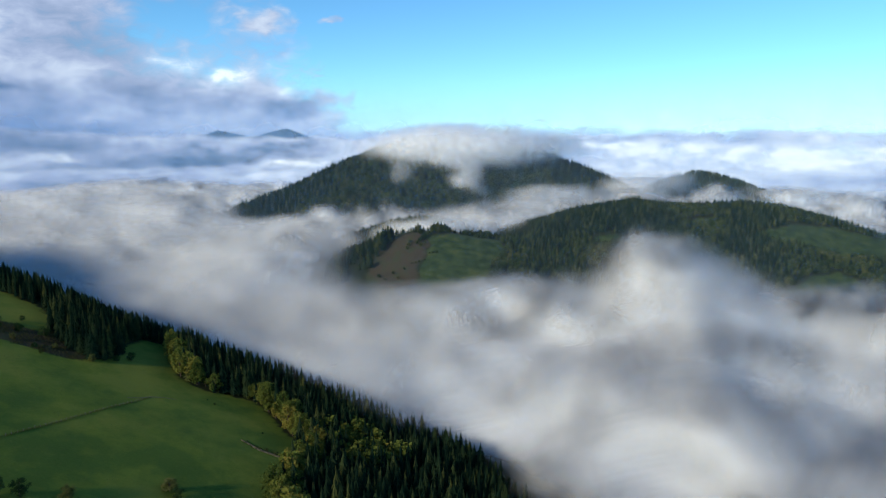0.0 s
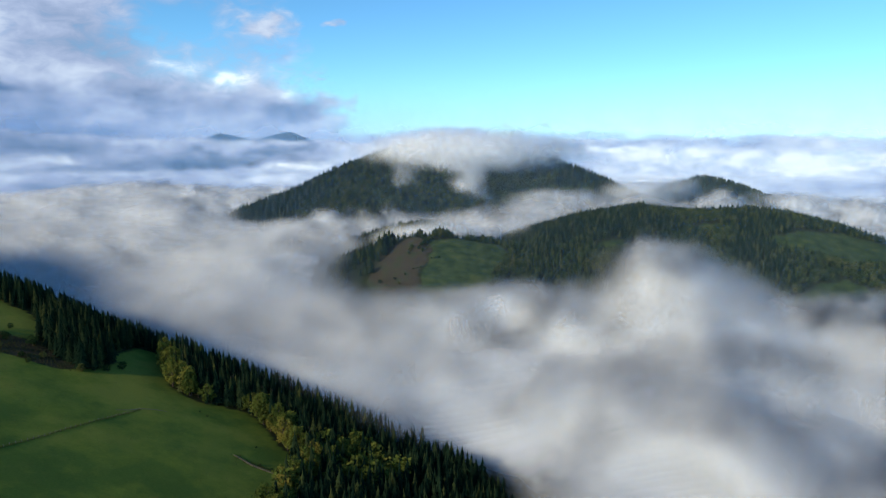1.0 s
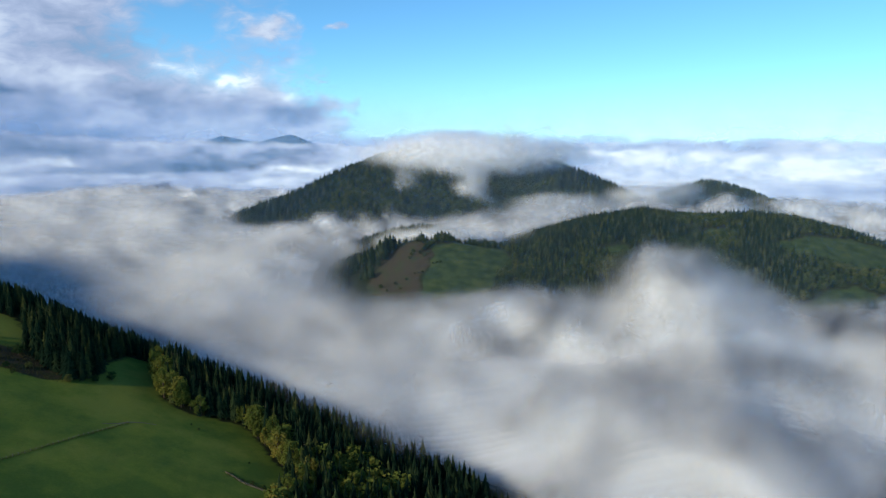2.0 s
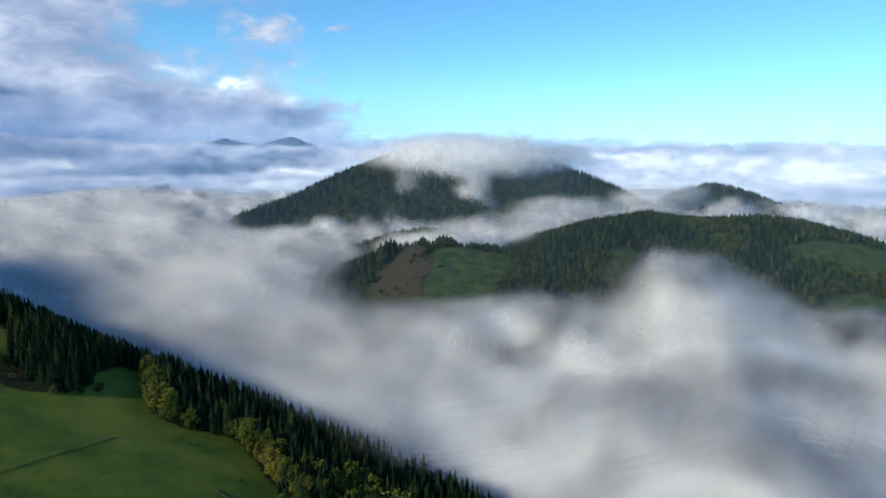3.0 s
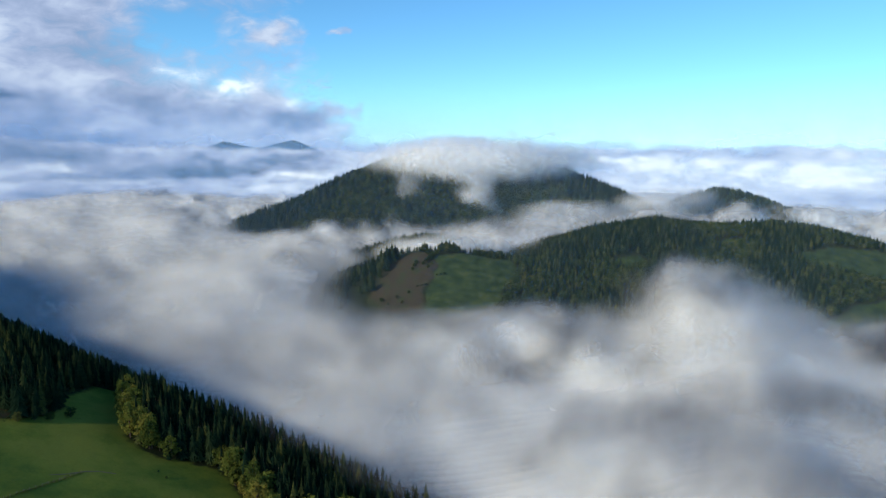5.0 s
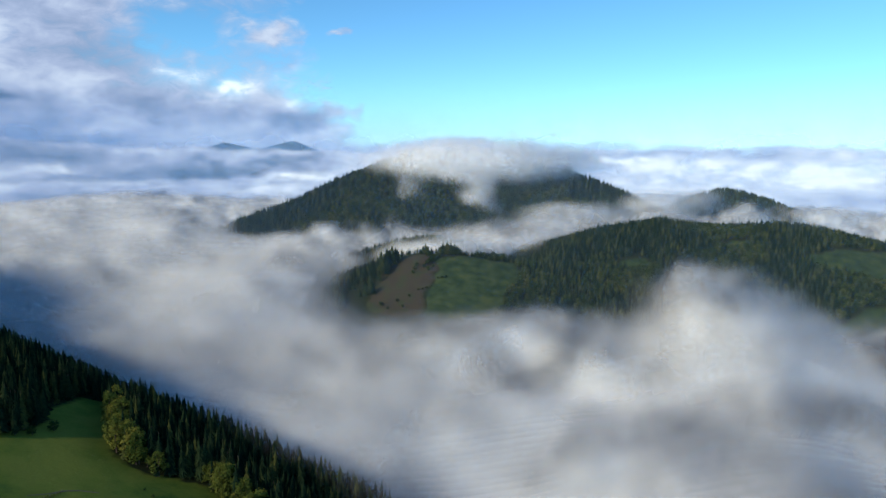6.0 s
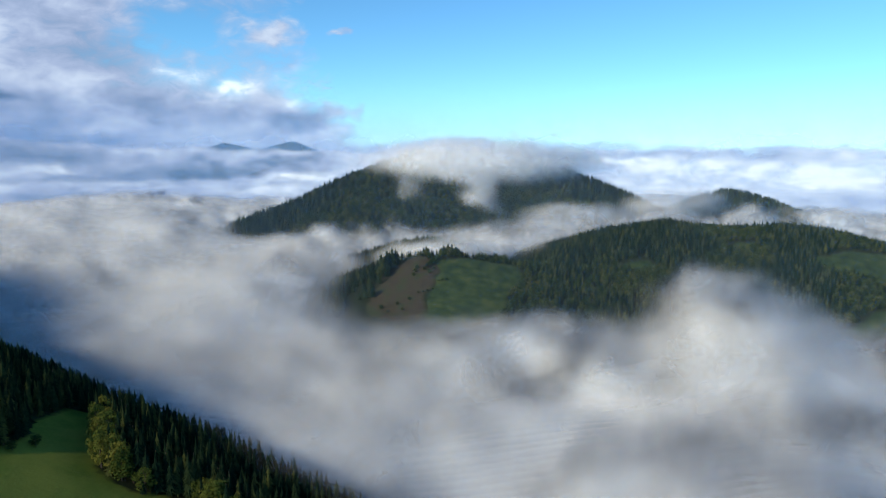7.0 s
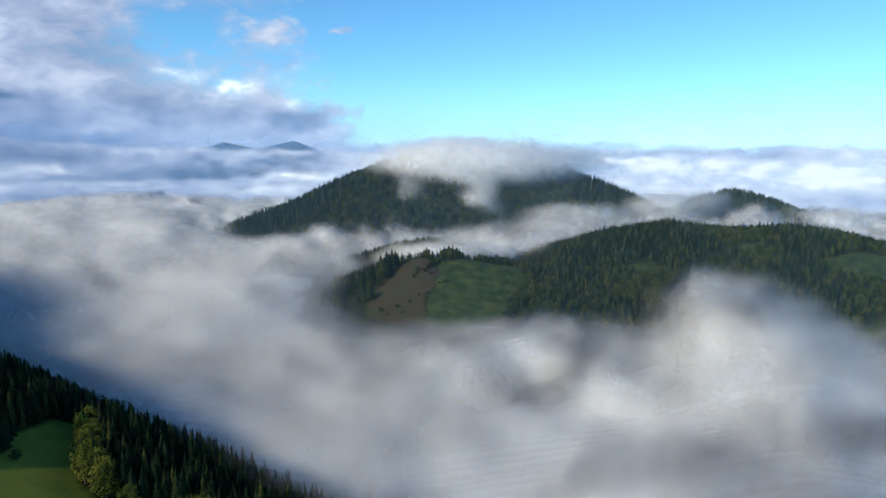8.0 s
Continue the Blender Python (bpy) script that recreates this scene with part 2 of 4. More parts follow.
def mist_material(name, grain, sharp, soft_edge, colour=(0.76, 0.80, 0.88), through_light=0.3, most=1.0, bump=0.1):
    """Water mist: 'thick' is how dense the sheet is at a place, and a drifting noise tears it."""
    mat, nodes, links, out = material(name)
    place = node(nodes, links, "TexCoord").outputs["Object"]
    warp = node(nodes, links, "TexNoise", {"Vector": place, "Scale": grain * 0.6, "Detail": 2.0}).outputs["Color"]
    shift = node(nodes, links, "VectorMath", {0: warp, 1: (0.5, 0.5, 0.5)}, operation="SUBTRACT").outputs[0]
    shift = node(nodes, links, "VectorMath", {0: shift, "Scale": 0.55 / grain}, operation="SCALE").outputs[0]
    moved = node(nodes, links, "VectorMath", {0: place, 1: shift}, operation="ADD").outputs[0]
    tear = noise_at(nodes, links, moved, grain, 6, 0.58)
    thick = node(nodes, links, "Attribute", attribute_name="thick").outputs["Fac"]
    # dense places stay whole, thin ones break up
    gate = maths(nodes, links, "ADD", tear, maths(nodes, links, "MULTIPLY", maths(nodes, links, "SUBTRACT", thick, 0.5), soft_edge))
    ease = node(nodes, links, "MapRange", {"Value": gate, "From Min": 0.5 - 0.5 / sharp, "From Max": 0.5 + 0.5 / sharp})
    ease.interpolation_type = "SMOOTHSTEP"
    alpha = maths(nodes, links, "MULTIPLY", ease.outputs[0], maths(nodes, links, "MULTIPLY", thick, most), True)
    relief = node(nodes, links, "Bump", {"Strength": bump, "Distance": 8.0, "Height": tear})
    front = node(nodes, links, "BsdfDiffuse", {"Color": (*colour, 1), "Normal": relief.outputs[0]})
    back = node(nodes, links, "BsdfTranslucent", {"Color": (*colour, 1), "Normal": relief.outputs[0]})
    body = node(nodes, links, "MixShader", {0: through_light, 1: front.outputs[0], 2: back.outputs[0]})
    clear = node(nodes, links, "BsdfTransparent")
    both = node(nodes, links, "MixShader", {0: alpha, 1: clear.outputs[0], 2: body.outputs[0]})
    links.new(both.outputs[0], out.inputs[0])
    return mat


GROUND = ground_material()
SPRUCE = leaf_material("spruce_needles", [(0.0, (0.008, 0.019, 0.013)), (0.45, (0.019, 0.038, 0.021)), (0.75, (0.046, 0.068, 0.028)), (1.0, (0.115, 0.125, 0.036))], 0.1)
LEAF = leaf_material("broad_leaves", [(0.0, (0.024, 0.048, 0.018)), (0.45, (0.052, 0.085, 0.028)), (0.75, (0.1, 0.125, 0.04)), (1.0, (0.175, 0.17, 0.05))])
BIRCH = leaf_material("birch_leaves", [(0.0, (0.07, 0.1, 0.022)), (0.5, (0.15, 0.18, 0.035)), (0.8, (0.25, 0.25, 0.045)), (1.0, (0.32, 0.25, 0.05))])
AUTUMN = leaf_material("autumn_leaves", [(0.0, (0.16, 0.08, 0.02)), (1.0, (0.24, 0.13, 0.03))])
BARK = bark_material()
FOG = mist_material("valley_fog", 0.010, 2.6, 0.9, through_light=0.42)


# ---- meshes from arrays ----
def mesh_from(name, verts, faces, mats, attributes=None, smooth=True, face_mats=None):
    me = bpy.data.meshes.new(name)
    verts = np.asarray(verts, np.float32)
    me.vertices.add(len(verts))
    me.vertices.foreach_set("co", verts.ravel())
    sizes = faces.shape[1]
    me.loops.add(faces.size)
    me.loops.foreach_set("vertex_index", faces.ravel().astype(np.int32))
    me.polygons.add(len(faces))
    me.polygons.foreach_set("loop_start", np.arange(0, faces.size, sizes, dtype=np.int32))
    me.polygons.foreach_set("loop_total", np.full(len(faces), sizes, np.int32))
    me.polygons.foreach_set("use_smooth", np.full(len(faces), smooth))
    if face_mats is not None:
        me.polygons.foreach_set("material_index", np.asarray(face_mats, np.int32))
    me.update(calc_edges=True)
    for m in mats:
        me.materials.append(m)
    for key, values in (attributes or {}).items():
        at = me.attributes.new(key, "FLOAT", "POINT")
        at.data.foreach_set("value", np.asarray(values, np.float32))
    return me


def grid_faces(nx, ny):
    i = np.arange(nx * ny).reshape(ny, nx)
    return np.stack([i[:-1, :-1], i[:-1, 1:], i[1:, 1:], i[1:, :-1]], -1).reshape(-1, 4)


def spaced(parts):
    """Grid lines from (from, to, step) stretches."""
    out = [np.arange(a, b, s) for a, b, s in parts]
    return np.unique(np.concatenate(out + [[parts[-1][1]]]))


# ---- the ground: one sheet to the horizon ----
def inside(x, y, poly):
    hit = np.zeros(np.shape(x), bool)
    for (ax, ay), (bx, by) in zip(poly, poly[1:] + poly[:1]):
        cross = (ay > y) != (by > y)
        hit ^= cross & (x < (bx - ax) * (y - ay) / ((by - ay) if by != ay else 1e-9) + ax)
    return hit


# woods on the near slope, and the tongue of wood at its upper meadow
NEAR_WOOD = [(-300, 474), (-283, 436), (-262, 424), (-240, 410), (-229, 416), (-232, 440), (-242, 463), (-240, 490), (-229, 497), (-205, 460), (-191, 433), (-161, 418), (-144, 429), (-132, 424), (-108, 398), (-90, 371), (-88, 354), (-78, 342), (-87, 318), (-84, 290), (-60, 250), (-30, 100), (2500, 100), (2500, 640), (-700, 640), (-700, 500), (-352, 498), (-325, 492)]
NEAR_SCRUB = [(-330, 380), (-290, 396), (-272, 400), (-245, 403), (-236, 412), (-260, 424), (-280, 432), (-330, 430)]
KNOLL_MEADOW = [(-36, 940), (-34, 985), (-30, 1050), (-24, 1095), (20, 1125), (90, 1132), (118, 1118), (95, 1065), (75, 1020), (70, 960), (30, 900), (-20, 910)]
KNOLL_SCRUB = [(-125, 960), (-105, 1040), (-82, 1100), (-30, 1110), (-24, 1095), (-32, 1050), (-38, 985), (-40, 940), (-60, 930)]
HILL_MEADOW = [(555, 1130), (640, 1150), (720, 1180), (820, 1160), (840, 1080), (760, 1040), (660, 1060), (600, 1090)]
HILL_GLADE = [(500, 930), (530, 965), (575, 975), (640, 1000), (660, 975), (620, 940), (560, 925)]
HILL_SIDE_GLADE = [(455, 1190), (485, 1214), (520, 1206), (495, 1186)]
HILL_TOP_GLADE = [(255, 1085), (275, 1110), (300, 1125), (310, 1110), (285, 1085)]


def cover(x, y):
    """How much meadow and how much scrub there is at a place, softly."""
    wx, wy = x + 22 * fbm(x, y, 55, 4, 41) * (y > 800) + 4 * fbm(x, y, 20, 3, 43), y + 22 * fbm(x, y, 55, 4, 42) * (y > 800) + 4 * fbm(x, y, 20, 3, 44)
    meadow, scrub = np.zeros(np.shape(x)), np.zeros(np.shape(x))
    for dx, dy in ((0, 0), (4, 2), (-4, -2), (2, -4), (-2, 4)):
        px, py = wx + dx, wy + dy
        s = inside(px, py, NEAR_SCRUB) | inside(px, py, KNOLL_SCRUB)
        m = (y < 800) & ~inside(px, py, NEAR_WOOD)
        for poly in (KNOLL_MEADOW, HILL_GLADE, HILL_TOP_GLADE, HILL_SIDE_GLADE):
            m |= inside(px, py, poly)
        meadow, scrub = meadow + 0.2 * (m & ~s) * 1.0 + 0.2 * inside(px, py, HILL_MEADOW), scrub + 0.2 * s
    return meadow, scrub


gx = spaced([(-4800, -1200, 120), (-1200, -450, 25), (-450, 150, 4), (150, 900, 8), (900, 1500, 20), (1500, 4800, 120)])
gy = spaced([(-1500, 150, 50), (150, 560, 4), (560, 850, 14), (850, 1350, 7), (1350, 1950, 12), (1950, 4880, 70)])
GX, GY = np.meshgrid(gx, gy)
GZ = land(GX, GY)
M, S = cover(GX, GY)
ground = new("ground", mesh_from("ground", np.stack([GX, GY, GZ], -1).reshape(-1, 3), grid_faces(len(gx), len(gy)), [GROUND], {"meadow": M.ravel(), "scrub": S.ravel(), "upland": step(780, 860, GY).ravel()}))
tagged(ground, "rolling hills with green meadow, brown scrub and dark forest floor", "ground", kind="structure")

# ---- the fog: a floor deep in it, and upright veils close behind one another that thin out upwards ----
def vapour_material(name, colour, grain, through_light):
    """Fog lit as a soft body: 'swell' is the way its outside faces, 'thick' how much of the view a veil takes."""
    mat, nodes, links, out = material(name)
    place = node(nodes, links, "TexCoord").outputs["Object"]
    thick = node(nodes, links, "Attribute", attribute_name="thick").outputs["Fac"]
    swell = node(nodes, links, "Attribute", attribute_name="swell").outputs["Vector"]
    fine = noise_at(nodes, links, place, grain, 6, 0.68, 1.4)
    torn = maths(nodes, links, "MULTIPLY_ADD", fine, 2.6)
    torn.node.inputs[2].default_value = -0.3
    alpha = maths(nodes, links, "MULTIPLY", thick, maths(nodes, links, "MAXIMUM", torn, 0.05), True)
    front = node(nodes, links, "BsdfDiffuse", {"Color": (*colour, 1), "Normal": swell})
    back = node(nodes, links, "BsdfTranslucent", {"Color": (*colour, 1)})
    body = node(nodes, links, "MixShader", {0: through_light, 1: front.outputs[0], 2: back.outputs[0]})
    clear = node(nodes, links, "BsdfTransparent")
    both = node(nodes, links, "MixShader", {0: alpha, 1: clear.outputs[0], 2: body.outputs[0]})
    links.new(both.outputs[0], out.inputs[0])
    return mat


VAPOUR = vapour_material("fog_veils", (0.835, 0.89, 0.985), 0.021, 0.2)
fx = spaced([(-4800, -1000, 100), (-1000, -300, 25), (-300, 700, 14), (700, 1200, 25), (1200, 2000, 50), (2000, 4800, 120)])
fy = spaced([(100, 300, 14), (300, 1000, 14), (1000, 2000, 20), (2000, 4850, 60)])
FX, FY = np.meshgrid(fx, fy)
Z = fog_top(FX, FY) - 50 + 5 * fbm(FX, FY, 130, 3, 60)
thick = step(0, 34, Z - land(FX, FY) + 12 * fbm(FX, FY, 60, 4, 80))
fog_floor = new("fog_bank", mesh_from("fog_bank", np.stack([FX, FY, Z], -1).reshape(-1, 3), grid_faces(len(fx), len(fy)), [FOG], {"thick": thick.ravel()}))
tagged(fog_floor, "pale grey-blue morning fog lying deep in the valley", "fog", kind="stuff")


def fog_veils():
    vs, fs, ts, ns, n, y = [], [], [], [], 0, 190.0
    rise, shake = np.linspace(-72, 58, 30), random.Random(12)
    while y < 2650:
        gap = max(4.5, 0.0138 * y if y < 2100 else 0.03 * y)
        x = np.arange(-0.76 * y - 60, 0.76 * y + 60, max(6.0, 0.012 * y))
        v = y + 0.7 * gap * fbm(x, x * 0 + y * 7, 120, 2, 300)
        top, heaped = fog_top(x, v), fog_heaped(x, v)
        base = land(x, v) + 9 * fbm(x, v, 50, 3, 311)
        U, R = np.meshgrid(x, rise + shake.uniform(-2.2, 2.2))
        V, Z = np.broadcast_to(v, U.shape), top + R
        amp = (11 + 66 * heaped) * (1.0 if y < 2100 else 0.6)

        def above(px, py, pz, octaves):
            """How far a place lies under the billowing top."""
            n = fbm_3d(px, py, pz * 1.2, 105, octaves, 310)
            return fog_top(px[0], py[0])[None] - pz + amp * (np.where(n < 0, 0.45 * n, n) + 0.24 * fbm_3d(px, py, pz, 38, max(1, octaves - 2), 320))

        h = above(U, V, Z, 4)
        low = above(U, V, Z, 2)
        e = 9.0
        swell = np.stack([low - above(U + e, V, Z, 2), low - above(U, V + e, Z, 2), low - above(U, V, Z + e, 2)], -1) / e
        swell[..., 1] -= 0.3
        swell[..., 2] += 0.4
        swell /= np.linalg.norm(swell, axis=-1, keepdims=True) + 1e-6
        inner = np.clip(0.75 + 1.4 * fbm_3d(U, V, Z * 0.8, 75, 3, 330) * (0.3 + 0.7 * heaped), 0.12, 1.4)
        body = (step(-6, 30, top - base) if y < 1350 else 1.0) * step(-6, 46, h) * inner * step(54, 26, R) * step(0, 30, Z - base) * (0.5 + 0.5 * heaped if y < 1200 else 1.0)
        thick = 1 - np.exp(-gap * body / 25.0)
        f = grid_faces(len(x), len(rise))
        f = f[thick.ravel()[f].max(1) > 0.012]
        vs.append(np.stack([U, V, Z], -1).reshape(-1, 3))
        fs.append(f + n)
        ts.append(thick.ravel())
        ns.append(swell.reshape(-1, 3))
        n, y = n + U.size, y + gap * shake.uniform(0.75, 1.25)
    me = mesh_from("fog_billows", np.concatenate(vs), np.concatenate(fs), [VAPOUR], {"thick": np.concatenate(ts)})
    at = me.attributes.new("swell", "FLOAT_VECTOR", "POINT")
    at.data.foreach_set("vector", np.concatenate(ns).astype(np.float32).ravel())
    return tagged(new("fog_billows", me), "soft sunlit billows and wisps on top of the valley fog", "fog", kind="stuff")


fog_veils()


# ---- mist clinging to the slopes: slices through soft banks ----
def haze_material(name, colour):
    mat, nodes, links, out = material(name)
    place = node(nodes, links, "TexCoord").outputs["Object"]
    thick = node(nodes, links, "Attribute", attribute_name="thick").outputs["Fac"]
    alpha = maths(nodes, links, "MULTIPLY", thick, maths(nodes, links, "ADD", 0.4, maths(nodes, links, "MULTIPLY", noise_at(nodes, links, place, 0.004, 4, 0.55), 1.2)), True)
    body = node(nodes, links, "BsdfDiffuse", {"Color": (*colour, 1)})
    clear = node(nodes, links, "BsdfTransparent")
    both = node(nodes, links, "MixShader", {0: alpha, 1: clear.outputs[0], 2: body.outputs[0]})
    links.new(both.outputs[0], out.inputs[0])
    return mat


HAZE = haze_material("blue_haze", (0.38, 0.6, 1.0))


def mist_bank(cx, cy, cz, rx, ry, rz, slices, dense, label, seed):
    """A soft bank of mist: veils one behind another through a torn, rounded body."""
    vs, fs, ts, ns, n = [], [], [], [], 0
    u, w = np.meshgrid(np.linspace(-1.5, 1.5, 54), np.linspace(-1.5, 1.5, 30))
    for k in range(slices):
        v = -0.9 + 1.8 * (k + 0.5) / slices + 0.3 * fbm(u * 60, w * 60 + k * 9, 50, 2, seed + k) / slices
        x, y, z = cx + u * rx, cy + v * ry, cz + w * rz
        torn = fbm_3d(x, y, z * 1.3, 0.7 * rx, 4, seed)
        far = u**2 + v**2 + w**2 + 1.0 * torn
        swell = np.stack([u, v - 0.5, w + 0.4], -1)
        vs.append(np.stack([x, y, z], -1).reshape(-1, 3))
        fs.append(grid_faces(54, 30) + n)
        ts.append((dense * (1 - step(-0.2, 1.1, far)) * (1 - step(0.8, 1.5, np.maximum(np.abs(u), np.abs(w))))).ravel())
        ns.append((swell / (np.linalg.norm(swell, axis=-1, keepdims=True) + 1e-6)).reshape(-1, 3))
        n += u.size
    me = mesh_from("mist_bank", np.concatenate(vs), np.concatenate(fs), [VAPOUR], {"thick": np.concatenate(ts)})
    at = me.attributes.new("swell", "FLOAT_VECTOR", "POINT")
    at.data.foreach_set("vector", np.concatenate(ns).astype(np.float32).ravel())
    return tagged(new("mist_bank", me), label, "mist", kind="stuff")


mist_bank(85, 1690, 292, 330, 80, 66, 12, 0.4, "pinkish cloud cap resting on the mountain summits", 101)
mist_bank(-5, 1655, 262, 170, 50, 50, 8, 0.28, "pinkish cloud cap spilling over the shoulder of the summit", 108)
mist_bank(-95, 1590, 205, 60, 30, 70, 5, 0.16, "thin mist rising along the gully", 102)
mist_bank(57, 1580, 200, 80, 40, 85, 6, 0.24, "thin mist rising in the gully between two peaks", 109)
mist_bank(300, 1560, 175, 170, 50, 34, 6, 0.24, "pale mist along the foot of the mountain", 104)
mist_bank(520, 1620, 190, 150, 60, 42, 7, 0.2, "pale mist drifting between mountain and peak", 105)
mist_bank(625, 1700, 205, 60, 40, 30, 5, 0.12, "thin mist veil beside a small rounded peak", 106)
mist_bank(960, 1720, 150, 150, 50, 36, 6, 0.24, "pale mist behind the rounded hill", 110)
mist_bank(-10, 1180, 138, 130, 36, 34, 7, 0.3, "pale mist behind the knoll", 107)


def dome(radius, az, el, name, mat, attributes, label):
    """Part of a wide shell round the place: az and el in degrees."""
    a, e = np.meshgrid(np.radians(az), np.radians(el))
    v = np.stack([radius * np.cos(e) * np.sin(a), radius * np.cos(e) * np.cos(a), EYE + radius * np.sin(e)], -1).reshape(-1, 3)
    ob = new(name, mesh_from(name, v, grid_faces(len(az), len(el)), [mat], {k: w.ravel() for k, w in attributes.items()}))
    return tagged(ob, label, "sky", kind="structure")


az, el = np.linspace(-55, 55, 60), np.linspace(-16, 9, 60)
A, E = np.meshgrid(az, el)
# Aerial haze is painted in: thin blue-tinted shells laid over what lies behind them.
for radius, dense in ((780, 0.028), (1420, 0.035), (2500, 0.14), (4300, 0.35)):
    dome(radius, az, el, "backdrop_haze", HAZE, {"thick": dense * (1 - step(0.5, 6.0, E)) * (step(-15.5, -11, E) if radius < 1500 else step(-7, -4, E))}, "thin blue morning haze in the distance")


# ---- clouds far behind everything ----
def cloud_material():
    mat, nodes, links, out = material("distant_cloud")
    place = node(nodes, links, "TexCoord").outputs["Object"]
    amount = node(nodes, links, "Attribute", attribute_name="amount").outputs["Fac"]
    light = node(nodes, links, "Attribute", attribute_name="light").outputs["Fac"]
    stretched = node(nodes, links, "VectorMath", {0: place, 1: (1.0, 1.0, 2.0)}, operation="MULTIPLY").outputs[0]
    fine = noise_at(nodes, links, stretched, 0.006, 7, 0.6, 0.6)
    alpha = maths(nodes, links, "ADD", amount, maths(nodes, links, "MULTIPLY", maths(nodes, links, "SUBTRACT", fine, 0.5), 0.7))
    ease = node(nodes, links, "MapRange", {"Value": alpha, "From Min": 0.25, "From Max": 0.95})
    ease.interpolation_type = "SMOOTHSTEP"
    # 'light' paints lit and shaded cloud parts into the colour, and the shell glows.
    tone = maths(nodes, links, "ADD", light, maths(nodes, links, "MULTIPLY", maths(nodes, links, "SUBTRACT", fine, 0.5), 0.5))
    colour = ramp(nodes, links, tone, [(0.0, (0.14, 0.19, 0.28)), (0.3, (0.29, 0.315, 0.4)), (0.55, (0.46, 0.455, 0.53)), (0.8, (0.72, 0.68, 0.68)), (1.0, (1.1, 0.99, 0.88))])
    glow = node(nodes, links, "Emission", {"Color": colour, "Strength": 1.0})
    clear = node(nodes, links, "BsdfTransparent")
    both = node(nodes, links, "MixShader", {0: ease.outputs[0], 1: clear.outputs[0], 2: glow.outputs[0]})
    links.new(both.outputs[0], out.inputs[0])
    return mat


CLOUD = cloud_material()
az, el = np.linspace(-52, 52, 420), np.linspace(-3.2, 26, 180)
A, E = np.meshgrid(az, el)


def spot(ca, ce, ra, re):
    return np.exp(-((A - ca) / ra) ** 2 - ((E - ce) / re) ** 2)


def drift(seed, far):
    """Bend the grid of angles, so that spots become ragged cloud shapes."""
    return A + far * fbm(A, E * 1.6, 3.2, 4, seed), E + 0.45 * far * fbm(A, E * 1.6, 2.6, 4, seed + 5)


def puffs(rows):
    """Clouds, and the lit and dim marks painted on them, as spots: azimuth, height, half width, half height (degrees),
    weight.
    """
    total = np.zeros(A.shape)
    for ca, ce, ra, re, w in rows:
        total = total + w * np.exp(-((WA - ca) / ra) ** 2 - ((WE - ce) / re) ** 2)
    return total


WA, WE = drift(205, 2.4)
big, mid, small = fbm(A, E * 1.6, 13, 4, 201), fbm(A, E * 1.8, 5, 5, 202), fbm(A, E * 1.6, 1.9, 4, 203)
LIT = [(-15, 10.5, 2.6, 1.1, 0.2), (-9.6, 10.6, 1, 0.5, 0.2), (-18.3, 5.35, 1.5, 0.75, 0.6), (-22.5, 6.7, 1.3, 0.5, 0.32), (-13.3, 4.3, 0.9, 0.5, 0.35), (-34.5, 8.6, 3.2, 2.2, 0.32), (-9.3, 2.1, 1.4, 0.5, 0.25), (-26, 2.2, 4.5, 1.2, 0.22), (-30.5, 5.2, 4, 1.2, 0.16)]
DIM = [(-12.5, 3.0, 3.0, 0.8, 0.42), (-34, 4.3, 1.6, 0.4, 0.4), (-30, 0.6, 5, 1.1, 0.3), (-22.5, 3.6, 4, 0.9, 0.2), (-31, 11, 3, 1.2, 0.15), (32.2, 3.1, 1.8, 0.4, 0.4)]
CLEAR = [(-21.5, 9.6, 3.2, 1.3, 0.35), (-27, 13, 3, 1.4, 0.25)]
STRAY = [(-15.2, 10.3, 2.6, 1.25, 1.15), (-9.6, 10.6, 0.95, 0.45, 0.95), (-7.2, 10.6, 0.6, 0.35, 0.45), (-4.5, 5.0, 0.6, 0.22, 0.4), (-11.3, 5.2, 0.5, 0.2, 0.4), (-18.3, 5.3, 2.0, 1.1, 0.8), (-13.5, 3.6, 3.2, 1.2, 0.8), (-9.2, 3.4, 1.5, 1.0, 0.55), (32.2, 3.1, 1.6, 0.28, 0.55), (8, 2.1, 4.5, 0.7, 0.5), (14.2, 2.3, 1.6, 0.6, 0.35), (0.8, 2.7, 2.4, 0.4, 0.35)]
edge = WA + 9.5 + 0.55 * np.clip(E - 2.5, 0, 9)
veil = (0.62 + 0.4 * step(-8, -17, edge)) * step(4.5, -4.5, edge + 4.5 * mid + 2.5 * small) * (1 - 0.25 * step(11, 22, E)) + 0.5 * step(4, -2, edge + 3 * mid) * step(6.5, 2.5, E + 1.5 * mid)
band = 1.05 * step(1.6, 0.0, E - 0.9 * spot(2, 2, 9, 4) + 0.9 * mid + 0.7 * small)
amount = np.maximum(np.maximum(veil, band), puffs(STRAY)) + 0.2 * big + 0.22 * mid + 0.16 * small - puffs(CLEAR) - 0.02
light = 0.57 + 0.17 * big + 0.2 * mid + 0.16 * small + puffs(LIT) - puffs(DIM) + 0.3 * step(0, 15, A) - 0.12 * step(-24, -34, A)
dome(4720, az, el, "backdrop_clouds", CLOUD, {"amount": amount, "light": light}, "broken grey and white clouds in the far sky")

